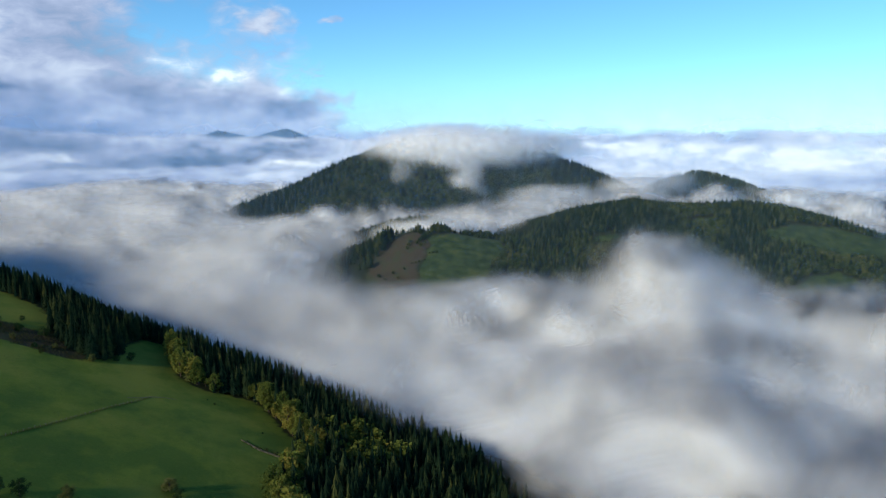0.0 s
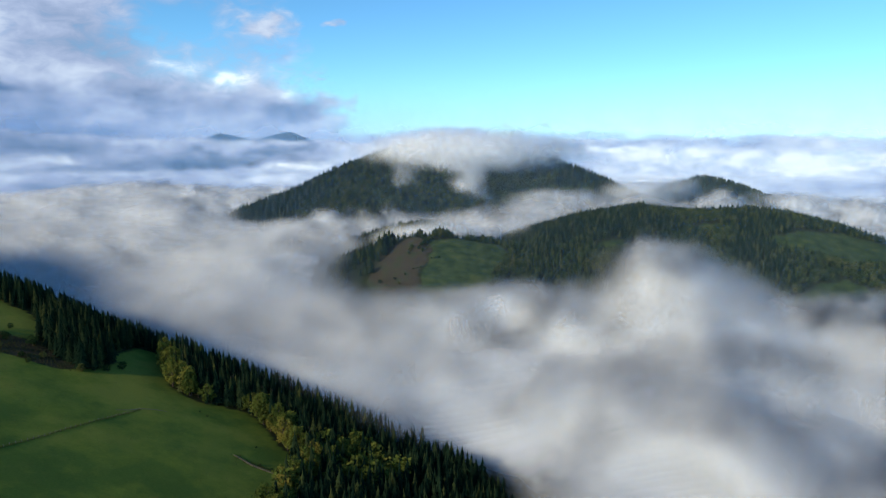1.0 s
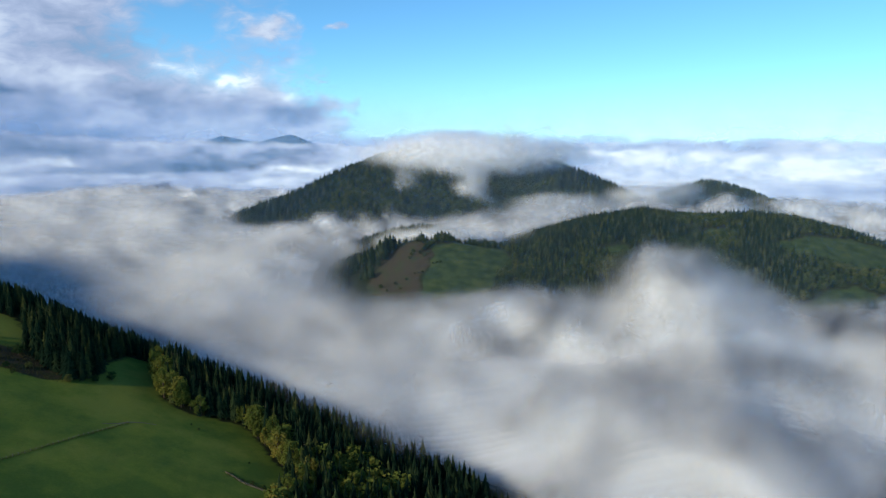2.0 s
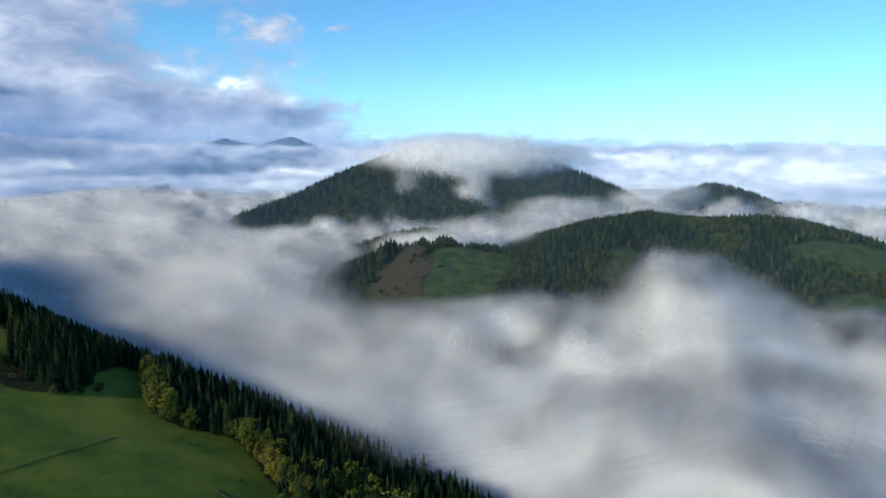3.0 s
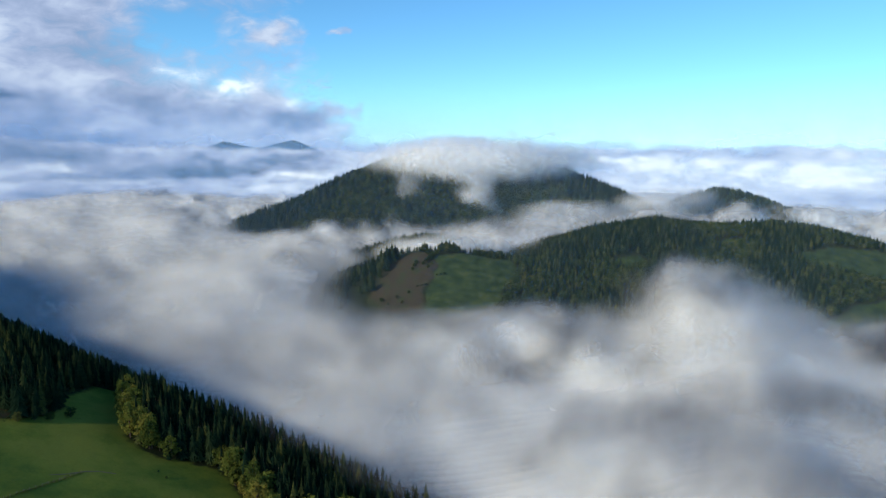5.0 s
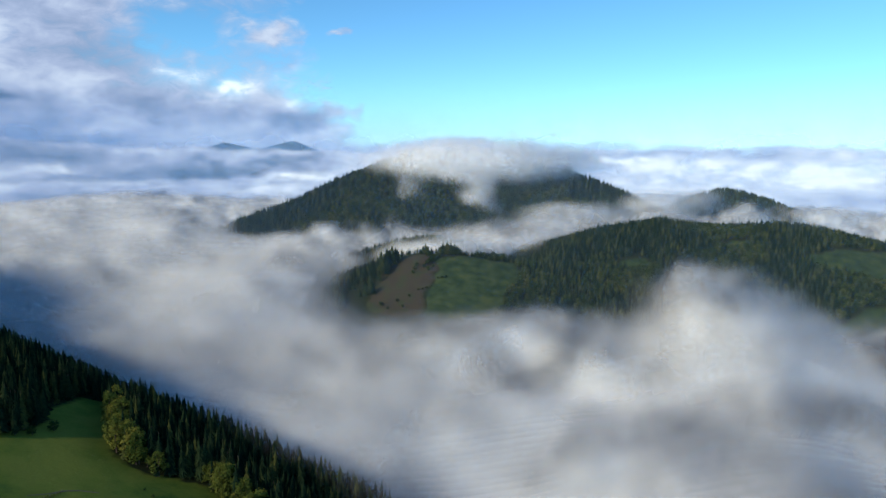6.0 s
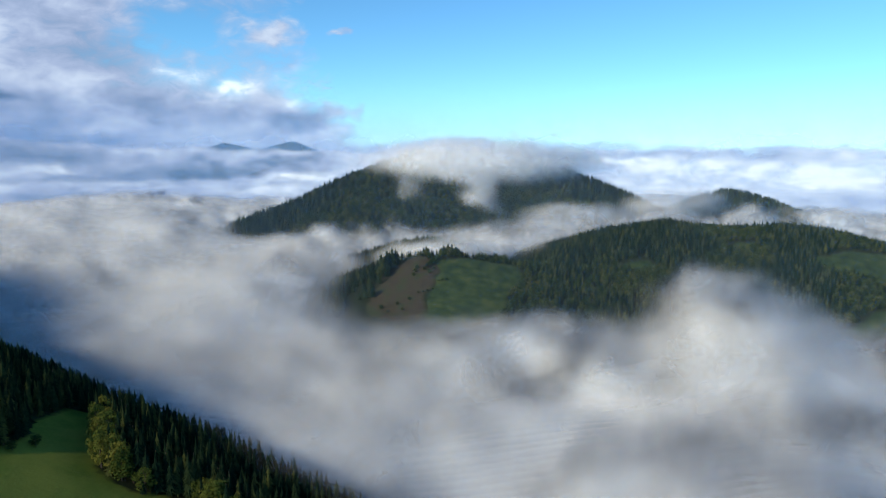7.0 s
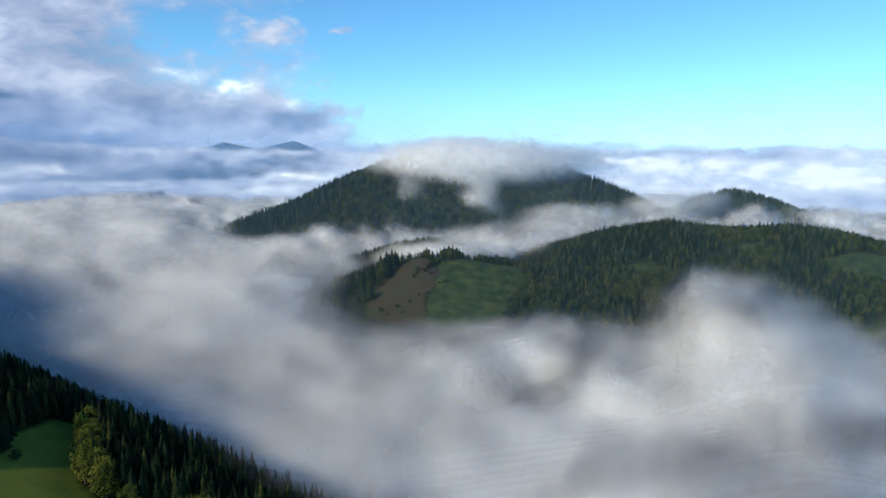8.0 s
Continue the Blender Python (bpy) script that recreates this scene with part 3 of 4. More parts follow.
az, el = np.linspace(-52, 52, 420), np.linspace(-4.5, 5, 110)
A, E = np.meshgrid(az, el)
WA, WE = drift(215, 1.4)
big, mid, small = fbm(A, E * 2.2, 12, 4, 211), fbm(A, E * 2.5, 4, 4, 212), fbm(A, E * 2.2, 1.6, 4, 213)
# Bright and dark stretches painted onto the glowing low cloud shell.
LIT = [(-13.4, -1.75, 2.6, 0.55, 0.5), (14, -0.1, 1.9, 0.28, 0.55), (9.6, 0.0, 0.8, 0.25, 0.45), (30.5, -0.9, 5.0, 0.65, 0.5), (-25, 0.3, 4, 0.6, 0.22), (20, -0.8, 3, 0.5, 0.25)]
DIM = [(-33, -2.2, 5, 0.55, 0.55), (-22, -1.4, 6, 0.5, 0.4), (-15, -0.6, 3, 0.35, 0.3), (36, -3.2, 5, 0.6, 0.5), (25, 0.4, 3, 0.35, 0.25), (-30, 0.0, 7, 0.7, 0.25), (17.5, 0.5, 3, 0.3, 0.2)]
amount = 1.1 * step(1.5, 0.2, E + 0.7 * big + 0.6 * mid) * step(-4.4, -2.6, E) + 0.45 * mid + 0.2 * small - 0.22 + 0.35 * step(-18, -30, A) * step(4, 1, E) - 0.7 * spot(-13.7, 1.3, 2.2, 0.6)
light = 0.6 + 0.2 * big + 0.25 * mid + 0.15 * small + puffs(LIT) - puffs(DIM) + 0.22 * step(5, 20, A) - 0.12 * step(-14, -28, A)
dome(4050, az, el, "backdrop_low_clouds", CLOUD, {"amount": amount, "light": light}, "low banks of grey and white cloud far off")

az, el = np.linspace(-52, 52, 420), np.linspace(-6.0, 1.0, 90)
A, E = np.meshgrid(az, el)
WA, WE = drift(225, 1.2)
big, mid = fbm(A, E * 2.6, 11, 4, 221), fbm(A, E * 3.0, 4, 5, 222)
# Dark bands painted onto the glowing shell of far valley fog.
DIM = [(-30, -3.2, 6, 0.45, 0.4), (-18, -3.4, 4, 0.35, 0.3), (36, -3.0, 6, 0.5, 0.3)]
amount = (0.3 + 0.75 * big + 0.5 * mid) * step(0.6, -1.2, E + 0.6 * mid) + 0.25 * step(-10, -25, A) * step(0.2, -2, E) + 0.8 * step(-1.6, -2.8, E + 0.7 * mid + 0.4 * big)
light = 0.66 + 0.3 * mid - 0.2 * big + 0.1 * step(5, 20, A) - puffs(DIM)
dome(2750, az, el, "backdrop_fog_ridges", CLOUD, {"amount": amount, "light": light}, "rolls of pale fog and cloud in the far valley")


# ---- trees ----
def spruce_parts(rng, tiers, points, height=1.0):
    """A spruce one unit high: tiers of ragged drooping boughs on a thin trunk. Returns crown and trunk as arrays."""
    verts, faces = [], []
    for k in range(tiers):
        f = k / (tiers - 1)
        low, top = 0.08 + 0.78 * f, min(1.0, 0.08 + 0.78 * f + (0.07 + 0.9 / tiers) * (1 - 0.35 * f))
        reach = (0.20 * (1 - f) ** 0.8 + 0.02) * rng.uniform(0.72, 1.22)
        base = len(verts)
        turn = rng.uniform(0, 6.28)
        verts.append((rng.uniform(-0.01, 0.01), rng.uniform(-0.01, 0.01), top))
        for j in range(points * 2):
            a = turn + j * math.pi / points
            r = reach * (rng.uniform(0.7, 1.3) if j % 2 == 0 else rng.uniform(0.4, 0.7))
            z = low - (0.03 if j % 2 == 0 else -0.015) * rng.uniform(0.5, 1.5)
            verts.append((r * math.cos(a), r * math.sin(a), z))
        n = points * 2
        faces += [(base, base + 1 + j, base + 1 + (j + 1) % n) for j in range(n)]
    trunk_v, trunk_f = tube([(0, 0, -0.08), (0, 0, 0.5), (0, 0, 0.97)], [0.016, 0.01, 0.002], 5)
    return (np.array(verts), np.array(faces)), (trunk_v, trunk_f)


def tube(path, radii, sides):
    verts, faces = [], []
    for (x, y, z), r in zip(path, radii):
        verts += [(x + r * math.cos(j * 2 * math.pi / sides), y + r * math.sin(j * 2 * math.pi / sides), z) for j in range(sides)]
    for k in range(len(path) - 1):
        for j in range(sides):
            a, b = k * sides + j, k * sides + (j + 1) % sides
            faces += [(a, b, b + sides), (a, b + sides, a + sides)]
    return np.array(verts), np.array(faces)


def broadleaf_parts(rng, lobes, leaves, leaf=0.2, slim=1.0):
    """A broad-leaved tree one unit high: a forked trunk and clumps of leaves in uneven lobes."""
    tv, tf = tube([(0, 0, -0.08), (0.01, 0, 0.25), (0.0, 0.02, 0.55)], [0.03, 0.022, 0.01], 6)
    verts, faces = [], []
    for k in range(lobes):
        f = (k + 0.5) / lobes
        a = k * 2.4 + rng.uniform(-0.4, 0.4)
        out = 0.24 * slim * math.sin(math.pi * (0.15 + 0.78 * f)) * rng.uniform(0.6, 1.1)
        c = Vector((out * math.cos(a), out * math.sin(a), 0.24 + 0.62 * f))
        size = rng.uniform(0.10, 0.17) * (1.15 - 0.4 * f)
        bv, bf = tube([(0, 0, 0.2 + 0.35 * f), (c.x * 0.6, c.y * 0.6, c.z - 0.04), tuple(c)], [0.01, 0.007, 0.003], 4)
        tf = np.concatenate([tf, bf + len(tv)])
        tv = np.concatenate([tv, bv])
        for _ in range(leaves):
            d = Vector((rng.gauss(0, 1), rng.gauss(0, 1), rng.gauss(0, 1))).normalized()
            p = c + d * size * rng.uniform(0.45, 1.12)
            n = (d + Vector((rng.uniform(-0.8, 0.8), rng.uniform(-0.8, 0.8), rng.uniform(-0.2, 0.8)))).normalized()
            u = n.orthogonal().normalized()
            v = n.cross(u)
            s = size * leaf * rng.uniform(0.7, 1.3)
            base = len(verts)
            ring = [p + (u * math.cos(q) + v * math.sin(q)) * s * rng.uniform(0.6, 1.3) + n * s * rng.uniform(-0.3, 0.3) for q in (0.2, 1.6, 2.9, 4.4)]
            verts += [tuple(w) for w in ring]
            faces += [(base, base + 1, base + 2), (base, base + 2, base + 3)]
    return (np.array(verts), np.array(faces)), (tv, tf)


def tree_thing(name, crown, trunk, leaf, label, category, group=""):
    base = new(name)
    for part_name, (v, f), m in (("crown", crown, leaf), ("trunk", trunk, BARK)):
        ob = new(part_name, mesh_from(name + "_" + part_name, v, f, [m], {"tint": np.zeros(len(v))}, smooth=False))
        ob.parent = base
    return tagged(base, label, category, group)


def forest(name, crowns, places, leaf, label):
    """Many trees far off, joined: places are rows of x, y, z, height, girth, turn."""
    vs, fs, tints, at = [], [], [], 0
    rng = np.random.default_rng(len(places))
    pick = rng.integers(0, len(crowns), len(places))
    for k, (cv, cf) in enumerate(crowns):
        rows = places[pick == k]
        if not len(rows):
            continue
        c, s = np.cos(rows[:, 5])[:, None], np.sin(rows[:, 5])[:, None]
        x, y, z = cv[:, 0][None], cv[:, 1][None], cv[:, 2][None]
        wide = (rows[:, 3] * rows[:, 4])[:, None]
        v = np.stack([rows[:, 0:1] + (x * c - y * s) * wide, rows[:, 1:2] + (x * s + y * c) * wide, rows[:, 2:3] + z * rows[:, 3:4]], -1)
        f = cf[None] + (np.arange(len(rows)) * len(cv))[:, None, None] + at
        vs.append(v.reshape(-1, 3))
        fs.append(f.reshape(-1, 3))
        tints.append(np.repeat(rng.random(len(rows)), len(cv)))
        at += len(rows) * len(cv)
    ob = new(name, mesh_from(name, np.concatenate(vs), np.concatenate(fs), [leaf], {"tint": np.concatenate(tints)}, smooth=False))
    return tagged(ob, label, "forest", kind="stuff")


def scattered(x0, x1, y0, y1, gap, seed, keep):
    """Uneven places about gap metres apart, where keep(x, y, z) holds."""
    rng = np.random.default_rng(seed)
    X, Y = np.meshgrid(np.arange(x0, x1, gap), np.arange(y0, y1, gap))
    X, Y = X.ravel() + rng.uniform(-0.48, 0.48, X.size) * gap, Y.ravel() + rng.uniform(-0.48, 0.48, X.size) * gap
    Z = land(X, Y)
    ok = keep(X, Y, Z)
    X, Y, Z = X[ok], Y[ok], Z[ok]
    return X, Y, Z, rng


def tree_rows(X, Y, Z, rng, low, high, girth=1.0):
    n = len(X)
    tall = rng.uniform(low, high, n) * (1 + 0.12 * fbm(X, Y, 60, 2, 77))
    return np.stack([X, Y, Z - 0.3, tall, girth * rng.uniform(0.8, 1.25, n), rng.uniform(0, 6.28, n)], -1)


rnd = random.Random(4)
FAR_SPRUCES = [spruce_parts(rnd, 6, 4)[0] for _ in range(6)]
FAR_LEAFY = [broadleaf_parts(rnd, 6, 9, 0.62)[0] for _ in range(6)]
NEAR_SPRUCES = [spruce_parts(rnd, 15, 8) for _ in range(6)]
NEAR_LEAFY = [broadleaf_parts(rnd, 12, 70, 0.22) for _ in range(6)]
MID_SPRUCES = [spruce_parts(rnd, 10, 6)[0] for _ in range(6)]
MID_LEAFY = [broadleaf_parts(rnd, 9, 24, 0.36)[0] for _ in range(5)]


def woods(x, y, z):
    m, s = cover(x, y)
    return (m + s < 0.2) & (z > fog_top(x, y) - 45)


# near slope
def near_wood(x, y, z):
    return inside(x, y, NEAR_WOOD) & (z > fog_top(x, y) - 40)


def leafy_share(x, y):
    """Where broad-leaved trees stand on the near slope: along the meadow's edge and in one bright stand."""
    edge = ~inside(x - 9, y - 3, NEAR_WOOD)
    stand = bump_at(x, y, -52, 378, 40, 30) > 0.45 + 0.35 * fbm(x, y, 25, 2, 88)
    return edge & (x > -215) | stand


WOOD_EDGE = [(-300, 474), (-240, 410), (-240, 490), (-205, 460), (-191, 433), (-161, 418), (-132, 424), (-108, 398), (-90, 371), (-78, 342), (-84, 290)]
X, Y, Z, rng = scattered(-430, 60, 270, 620, 4.7, 11, near_wood)
leafy = leafy_share(X, Y) & (rng.random(len(X)) < 0.72)
TREES = tree_rows(X, Y, Z, rng, 12, 24, 0.74)
TREES[:, 3] *= np.where((Y < 455) | (X > -215), 1.18, 1.0)
TREES[leafy, 3] *= 0.8
TREES[leafy, 4] *= 1.25
away = np.min([np.hypot(X - ex, Y - ey) for ex, ey in WOOD_EDGE], 0)
single = away <= np.sort(away)[290]
forest("spruce_forest", MID_SPRUCES, TREES[~leafy & ~single], SPRUCE, "dense dark spruce forest on the near hillside")
if (leafy & ~single).any():
    forest("leafy_trees", MID_LEAFY, TREES[leafy & ~single], BIRCH, "yellow-green broad-leaved trees along the meadow")
spruces = [tree_thing("spruce_tree", crown, trunk, SPRUCE, "tall dark green spruce at the edge of the meadow", "tree", "spruces at the meadow's edge") for crown, trunk in NEAR_SPRUCES]
leafies = [tree_thing("leafy_tree", crown, trunk, BIRCH, "yellow-green broad-leaved tree at the edge of the meadow", "tree", "leafy trees at the meadow's edge") for crown, trunk in NEAR_LEAFY]
bushes = [tree_thing("bush", crown, trunk, LEAF, "dark green rounded bush on the open hillside", "bush", "bushes on the meadow") for crown, trunk in NEAR_LEAFY[1:4]]
autumn = [tree_thing("autumn_tree", crown, trunk, AUTUMN, "rusty orange autumn tree beside the meadow", "tree") for crown, trunk in NEAR_LEAFY[:1]]


standing = []


def plant(kinds, k, x, y, z, tall, girth, turn):
    """Stand a tree of one of the kinds at a place: the first of a kind is the model itself."""
    model = kinds[k % len(kinds)]
    m = pose(x, y, z, 0, 0, math.degrees(turn)) @ Matrix.Diagonal((tall * girth, tall * girth, tall, 1))
    if model not in standing:
        standing.append(model)
        model.matrix_basis = m
        return model
    ob = copy_thing(model, Matrix.Identity(4))
    ob.matrix_basis = m
    return ob


for k, row in enumerate(TREES[single & ~leafy]):
    plant(spruces, k, *row)
for k, row in enumerate(TREES[single & leafy]):
    plant(leafies, k, *row)


def stand(kinds, k, x, y, tall, girth=1.0):
    plant(kinds, k, x, y, float(land(np.array([float(x)]), np.array([float(y)]))[0]) - 0.3, tall, girth, k * 1.7)


stand(autumn, 0, -74, 345, 10, 1.3)
# trees and bushes by themselves on the meadow and the knoll
for k, (x, y, tall, girth) in enumerate([(-250, 425, 6, 1.6), (-128, 274, 7, 1.9), (-123, 270, 6, 1.9), (-171, 236, 9, 1.5), (-157, 244, 7, 1.6), (-178, 232, 10, 1.4), (-305, 444, 5, 1.5), (-270, 402, 4, 1.8), (-262, 411, 5, 1.6)]):
    stand(bushes, k, x, y, tall, girth)
KNOLL_TREES = [(-16, 1118, 17), (-9, 1120, 20), (-3, 1119, 19), (3, 1121, 17), (8, 1119, 14), (-44, 1112, 16), (-48, 1110, 13), (-120, 1002, 14), (-126, 998, 12), (-115, 1000, 13), (-134, 996, 9), (62, 1119, 11), (67, 1121, 13), (72, 1120, 12), (80, 1124, 9), (88, 1124, 10), (104, 1126, 11), (-108, 1060, 16), (-104, 1070, 18), (-99, 1078, 20), (-95, 1085, 20), (-91, 1092, 18), (-112, 1050, 14), (-101, 1062, 15), (-107, 1074, 17), (-88, 1098, 14), (-116, 1066, 16), (-112, 1080, 19), (-104, 1090, 20), (-97, 1098, 19), (-118, 1042, 13), (-121, 1054, 15), (-110, 1034, 12), (-124, 1030, 11), (-100, 1052, 13), (-128, 1012, 12), (-120, 1018, 10), (-20, 1121, 13), (13, 1122, 12), (-40, 1116, 12), (58, 1123, 8), (96, 1127, 9), (112, 1128, 12), (50, 1124, 5), (40, 1124, 4)]
for k, (x, y, tall) in enumerate(KNOLL_TREES):
    stand(spruces, k, x, y, tall * (1.6 if x < -85 else 1.25), 1.45)
for k, (x, y, tall) in enumerate([(-36, 1075, 9), (-32, 1085, 10), (-34, 1080, 9), (-28, 1094, 9), (-40, 1068, 8), (-44, 1060, 7), (-37, 1052, 8), (-24, 1102, 8), (-30, 1062, 6), (-16, 1032, 5), (-10, 1034, 5), (-22, 1030, 4), (-20, 1100, 4), (10, 1060, 2.5), (-62, 985, 5), (-50, 1000, 4), (-38, 1004, 5), (-44, 1002, 4), (-78, 975, 6), (-70, 962, 5), (-30, 1010, 3), (-60, 1045, 6), (-58, 1055, 7), (-55, 1065, 7), (-90, 960, 5), (-100, 970, 7)]):
    stand(bushes, k, x, y, tall, 1.7)

knoll_leafies = [tree_thing("leafy_tree", crown, trunk, LEAF, "dark green broad-leaved tree in a clump on the knoll", "tree", "clump of trees on the knoll") for crown, trunk in NEAR_LEAFY[3:5]]
for k, (x, y, tall) in enumerate([(-14, 1117, 17), (-8, 1119, 19), (-2, 1117, 18), (4, 1119, 18), (9, 1117, 14), (-46, 1109, 13), (-42, 1112, 11), (64, 1118, 10), (74, 1119, 9), (-36, 1104, 9), (-40, 1098, 9)]):
    stand(knoll_leafies, k, x, y, tall, 1.25)

# right hill
X, Y, Z, rng = scattered(40, 1050, 860, 1330, 5.4, 12, lambda x, y, z: woods(x, y, z) & (ridge(x, y, HILL_CREST, 0.36, 60) > 55))
leafy = (fbm(X, Y, 110, 4, 31) + 0.3 * rng.uniform(-1, 1, len(X))) > 0.1
forest("hill_spruces", FAR_SPRUCES, tree_rows(X[~leafy], Y[~leafy], Z[~leafy], rng, 9, 19, 1.1), SPRUCE, "dark spruce forest over the rounded hill")
forest("hill_broadleaves", FAR_LEAFY, tree_rows(X[leafy], Y[leafy], Z[leafy], rng, 9, 15, 1.15), LEAF, "yellow-green broad-leaved trees among the spruces")

# peaks behind
X, Y, Z, rng = scattered(-620, 560, 1380, 1830, 8.0, 13, lambda x, y, z: z > 95)
leafy = (fbm(X, Y, 180, 3, 32) + 0.3 * rng.uniform(-1, 1, len(X))) > 0.3
forest("mountain_spruces", FAR_SPRUCES, tree_rows(X[~leafy], Y[~leafy], Z[~leafy], rng, 14, 26, 1.15), SPRUCE, "dark spruce forest on the far mountain")
forest("mountain_broadleaves", FAR_LEAFY, tree_rows(X[leafy], Y[leafy], Z[leafy], rng, 14, 20, 1.3), LEAF, "green broad-leaved trees on the far mountain")
X, Y, Z, rng = scattered(560, 1000, 1690, 1830, 9.0, 14, lambda x, y, z: z > 100)
forest("cone_hill_forest", FAR_SPRUCES, tree_rows(X, Y, Z, rng, 12, 18, 1.2), SPRUCE, "mixed forest on a small rounded peak")

X, Y, Z, rng = scattered(-230, 110, 1150, 1300, 8.0, 15, lambda x, y, z: z > 95)
forest("ridge_forest", FAR_SPRUCES, tree_rows(X, Y, Z, rng, 11, 17, 1.4), SPRUCE, "dim spruce forest on the ridge behind the knoll")
X, Y, Z, rng = scattered(-190, -80, 960, 1110, 7.0, 16, lambda x, y, z: (z > 70) & (x < -100 + 0.25 * (y - 1100) - 22 + 12 * fbm(x, y, 40, 2, 90)))
forest("knoll_forest", FAR_SPRUCES, tree_rows(X, Y, Z, rng, 9, 17, 1.4), SPRUCE, "dark spruces on the misty flank of the knoll")

# ---- small things on the meadow ----
def earth_material(name, stops, scale):
    mat, nodes, links, out = material(name)
    place = node(nodes, links, "TexCoord").outputs["Object"]
    grain = noise_at(nodes, links, place, scale, 6, 0.7)
    relief = node(nodes, links, "Bump", {"Strength": 0.7, "Distance": 0.15, "Height": grain})
    bsdf = node(nodes, links, "BsdfPrincipled", {"Base Color": ramp(nodes, links, grain, stops), "Roughness": 0.95, "Normal": relief.outputs[0]})
    links.new(bsdf.outputs[0], out.inputs[0])
    return mat


EARTH = earth_material("bare_earth", [(0.3, (0.05, 0.045, 0.02)), (0.55, (0.1, 0.085, 0.045)), (0.75, (0.09, 0.11, 0.035))], 0.8)
GREYWOOD = earth_material("weathered_wood", [(0.3, (0.09, 0.075, 0.06)), (0.7, (0.22, 0.19, 0.16))], 6.0)
TUFT = leaf_material("dry_grass", [(0.0, (0.05, 0.06, 0.02)), (0.5, (0.09, 0.085, 0.03)), (1.0, (0.16, 0.13, 0.05))])


def on_land(x, y):
    return float(land(np.array([float(x)]), np.array([float(y)]))[0])


def along(points, gap):
    """Places every gap metres along a line in the plan, with the way it runs."""
    out, left = [], 0.0
    for (ax, ay), (bx, by) in zip(points, points[1:]):
        run = math.hypot(bx - ax, by - ay)
        while left < run:
            f = left / run
            out.append((ax + (bx - ax) * f, ay + (by - ay) * f, math.atan2(by - ay, bx - ax)))
            left += gap
        left -= run
    return out


def fence(points):
    base = new("pasture_fence")
    spots = along(points, 3.2)
    post_v, post_f = tube([(0, 0, -0.4), (0.01, 0, 0.7), (0.0, 0.01, 1.35)], [0.11, 0.1, 0.085], 7)
    top = len(post_v)
    post_v = np.concatenate([post_v, [(0, 0, 1.4)]])
    post_f = np.concatenate([post_f, [(top - 7 + j, top - 7 + (j + 1) % 7, top) for j in range(7)]])
    shape = mesh_from("post", post_v, post_f, [GREYWOOD], smooth=False)
    rails = random.Random(8)
    for k, (x, y, a) in enumerate(spots):
        post = new("post", shape)
        post.parent = base
        post.matrix_basis = pose(x, y, on_land(x, y), rails.uniform(-5, 5), rails.uniform(-5, 5), rails.uniform(0, 360))
    for high in (0.55, 1.05):
        path = [(x, y, on_land(x, y) + high + rails.uniform(-0.05, 0.05)) for x, y, a in spots]
        v, f = tube(path, [0.035] * len(path), 4)
        rail = new("rail", mesh_from("rail", v, f, [GREYWOOD], smooth=False))
        rail.parent = base
    return tagged(base, "weathered grey wooden pasture fence crossing the meadow", "fence")


FENCE_LINE = [(-222, 205), (-212, 250), (-207, 278), (-197, 322), (-190, 352), (-184, 378)]
fence(FENCE_LINE)


def tufts(name, spots, spread, count, tall, label, seed):
    """Tall dry grass and weeds, as bent blades."""
    rng = np.random.default_rng(seed)
    n = len(spots) * count
    at = np.repeat(np.array(spots)[:, :2], count, 0) + rng.normal(0, spread, (n, 2))
    z = land(at[:, 0], at[:, 1])
    h, a, lean = rng.uniform(0.4, 1, n) * tall, rng.uniform(0, 6.28, n), rng.uniform(0.1, 0.6, n)
    w = 0.16 * tall
    c, s = np.cos(a), np.sin(a)
    left = np.stack([at[:, 0] - s * w, at[:, 1] + c * w, z - 0.05], -1)
    right = np.stack([at[:, 0] + s * w, at[:, 1] - c * w, z - 0.05], -1)
    tip = np.stack([at[:, 0] + c * lean * h, at[:, 1] + s * lean * h, z + h], -1)
    v = np.stack([left, right, tip], 1).reshape(-1, 3)
    ob = new(name, mesh_from(name, v, np.arange(3 * n).reshape(-1, 3), [TUFT], {"tint": np.repeat(rng.random(n), 3)}, smooth=False))
    return tagged(ob, label, "grass", kind="stuff")


tufts("unmown_grass", along(FENCE_LINE, 0.9), 0.5, 6, 0.9, "unmown dry grass along the pasture fence", 5)


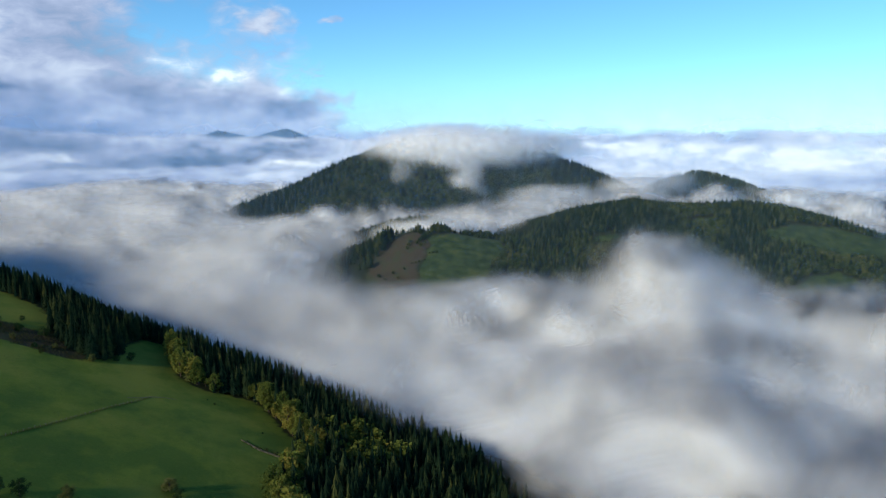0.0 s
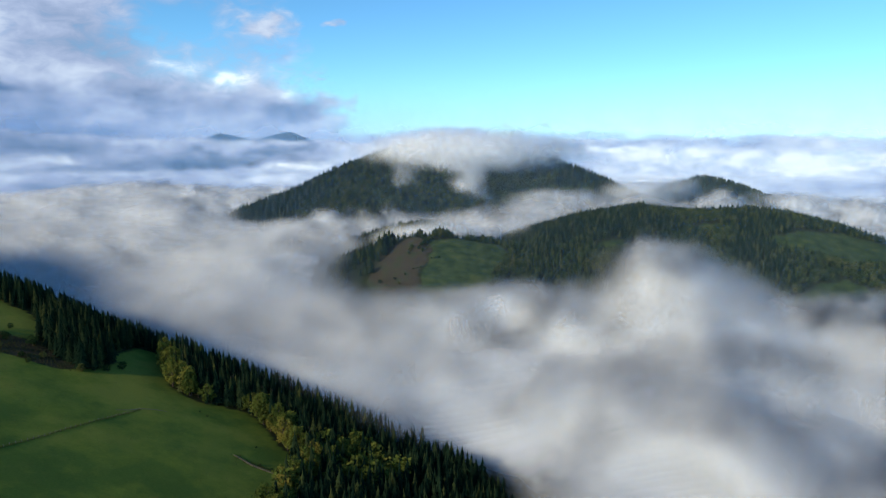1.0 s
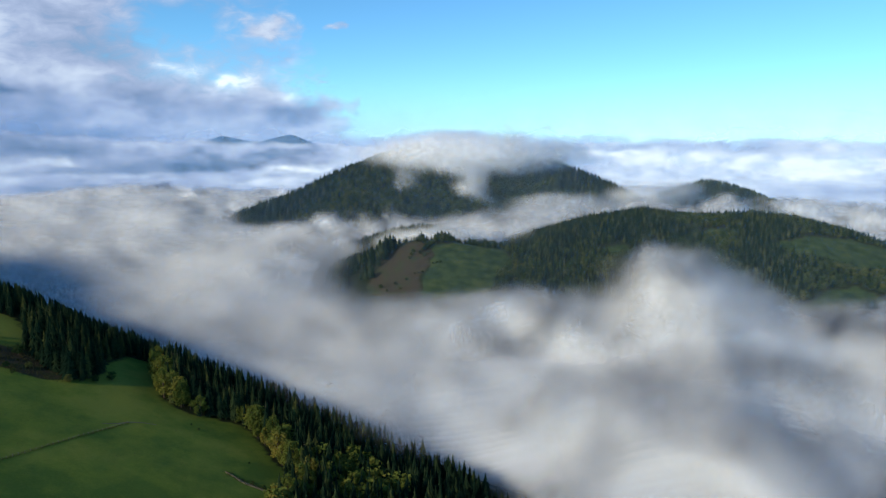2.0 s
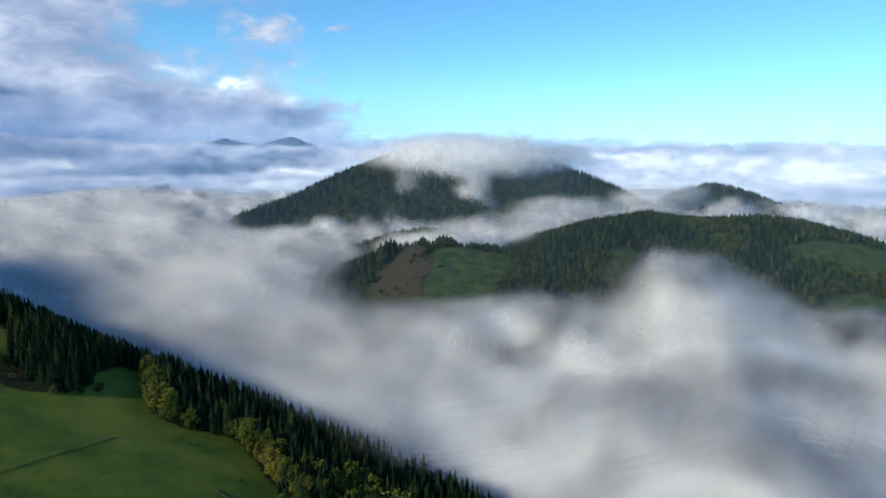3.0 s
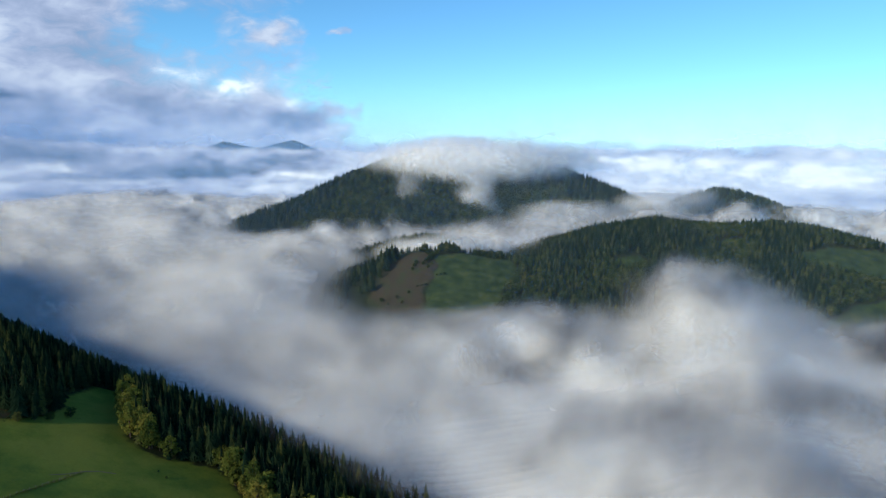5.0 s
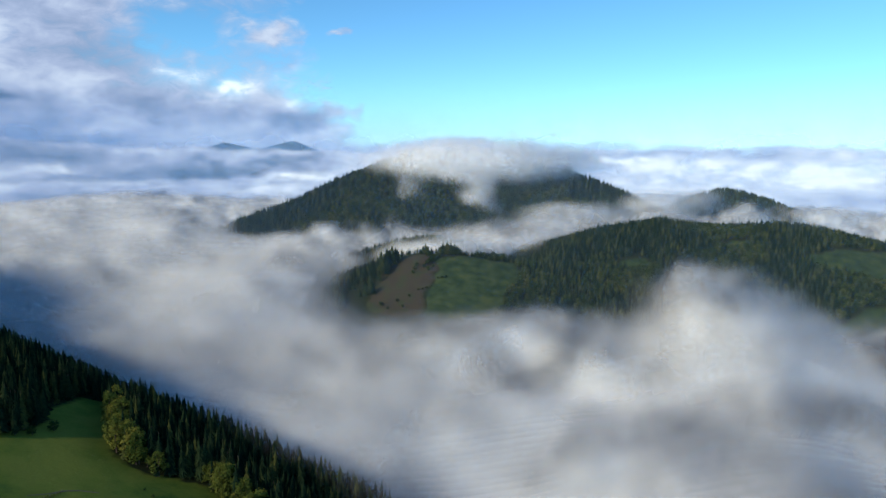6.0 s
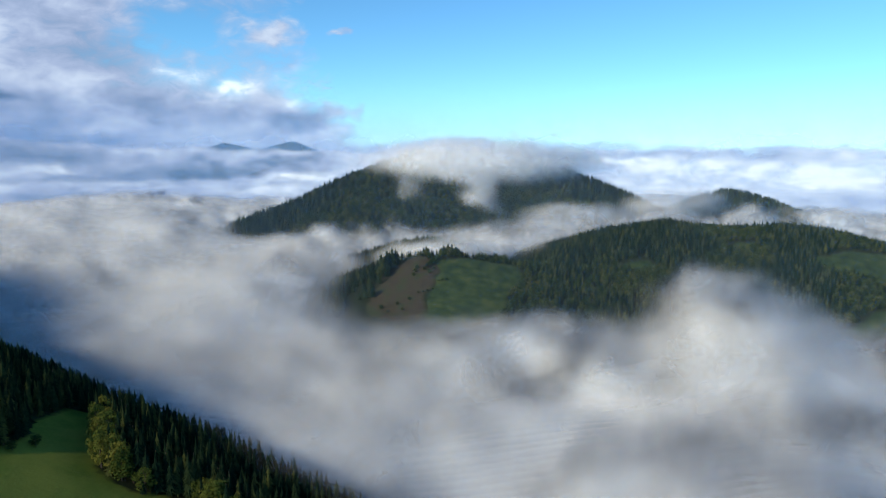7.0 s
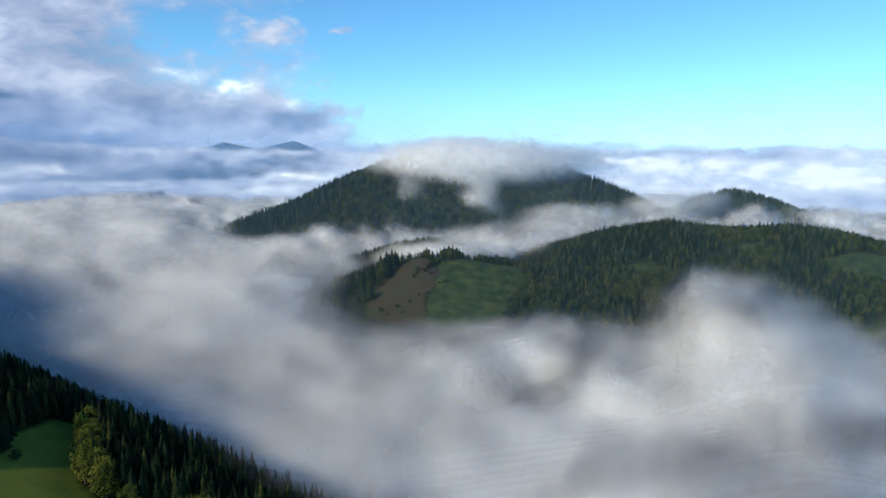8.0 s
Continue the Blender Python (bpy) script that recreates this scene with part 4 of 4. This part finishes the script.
def draped(name, points, width, mat, lift, label, category, kind="structure"):
    """A narrow strip laid on the ground along a line."""
    spots, rows = along(points, 1.5), []
    wob = random.Random(3)
    for k, (x, y, a) in enumerate(spots):
        wide = width * wob.uniform(0.7, 1.2) * math.sin(math.pi * (k + 0.7) / (len(spots) + 0.4)) ** 0.4
        for side, up in ((-1.0, -0.12), (-0.55, lift), (0.0, lift * 1.2), (0.55, lift), (1.0, -0.12)):
            px, py = x - math.sin(a) * side * wide, y + math.cos(a) * side * wide
            rows.append((px, py, on_land(px, py) + up))
    ob = new(name, mesh_from(name, np.array(rows), grid_faces(5, len(spots)), [mat]))
    return tagged(ob, label, category, kind=kind)


draped("footpath", [(-193, 366), (-188, 372), (-184, 379), (-179, 383), (-171, 386)], 0.8, EARTH, 0.12, "narrow pale trodden path at the end of the fence", "path")
draped("earth_bank", [(-120, 353), (-115, 351), (-108, 347), (-98, 345), (-88, 346)], 1.2, EARTH, 0.5, "low bank of bare pale earth at the meadow's edge", "bank")
tufts("bank_weeds", along([(-118, 352), (-108, 347.5), (-90, 346)], 1.0), 1.2, 12, 1.3, "dry weeds on the earth bank", 6)
meadow_spots = np.random.default_rng(21)
wild = [(x, y, 0) for x, y in zip(meadow_spots.uniform(-330, -95, 260), meadow_spots.uniform(180, 470, 260)) if not inside(np.array([x]), np.array([y]), NEAR_WOOD)[0]]
tufts("meadow_tussocks", wild, 1.6, 14, 0.6, "scattered tussocks of rough grass in the meadow", 7)
scrub_spots = [(x, y, 0) for x, y in zip(meadow_spots.uniform(-335, -235, 240), meadow_spots.uniform(380, 440, 240)) if inside(np.array([x]), np.array([y]), NEAR_SCRUB)[0]]
tufts("rough_scrub", scrub_spots, 1.8, 22, 1.5, "brown rough scrub and bracken above the meadow", 8)
for k, (x, y, tall) in enumerate([(-246, 452, 5), (-300, 412, 6), (-292, 420, 7), (-286, 405, 5), (-278, 425, 8), (-318, 408, 6), (-262, 396, 4), (-310, 425, 7), (-226, 420, 6), (-222, 432, 7), (-236, 408, 6), (-104, 349, 2.2), (-97, 347, 2.6), (-92, 349, 3), (-152, 398, 2), (-158, 402, 1.6), (-113, 372, 1.5)]):
    stand(bushes, k, x, y, tall, 1.5)
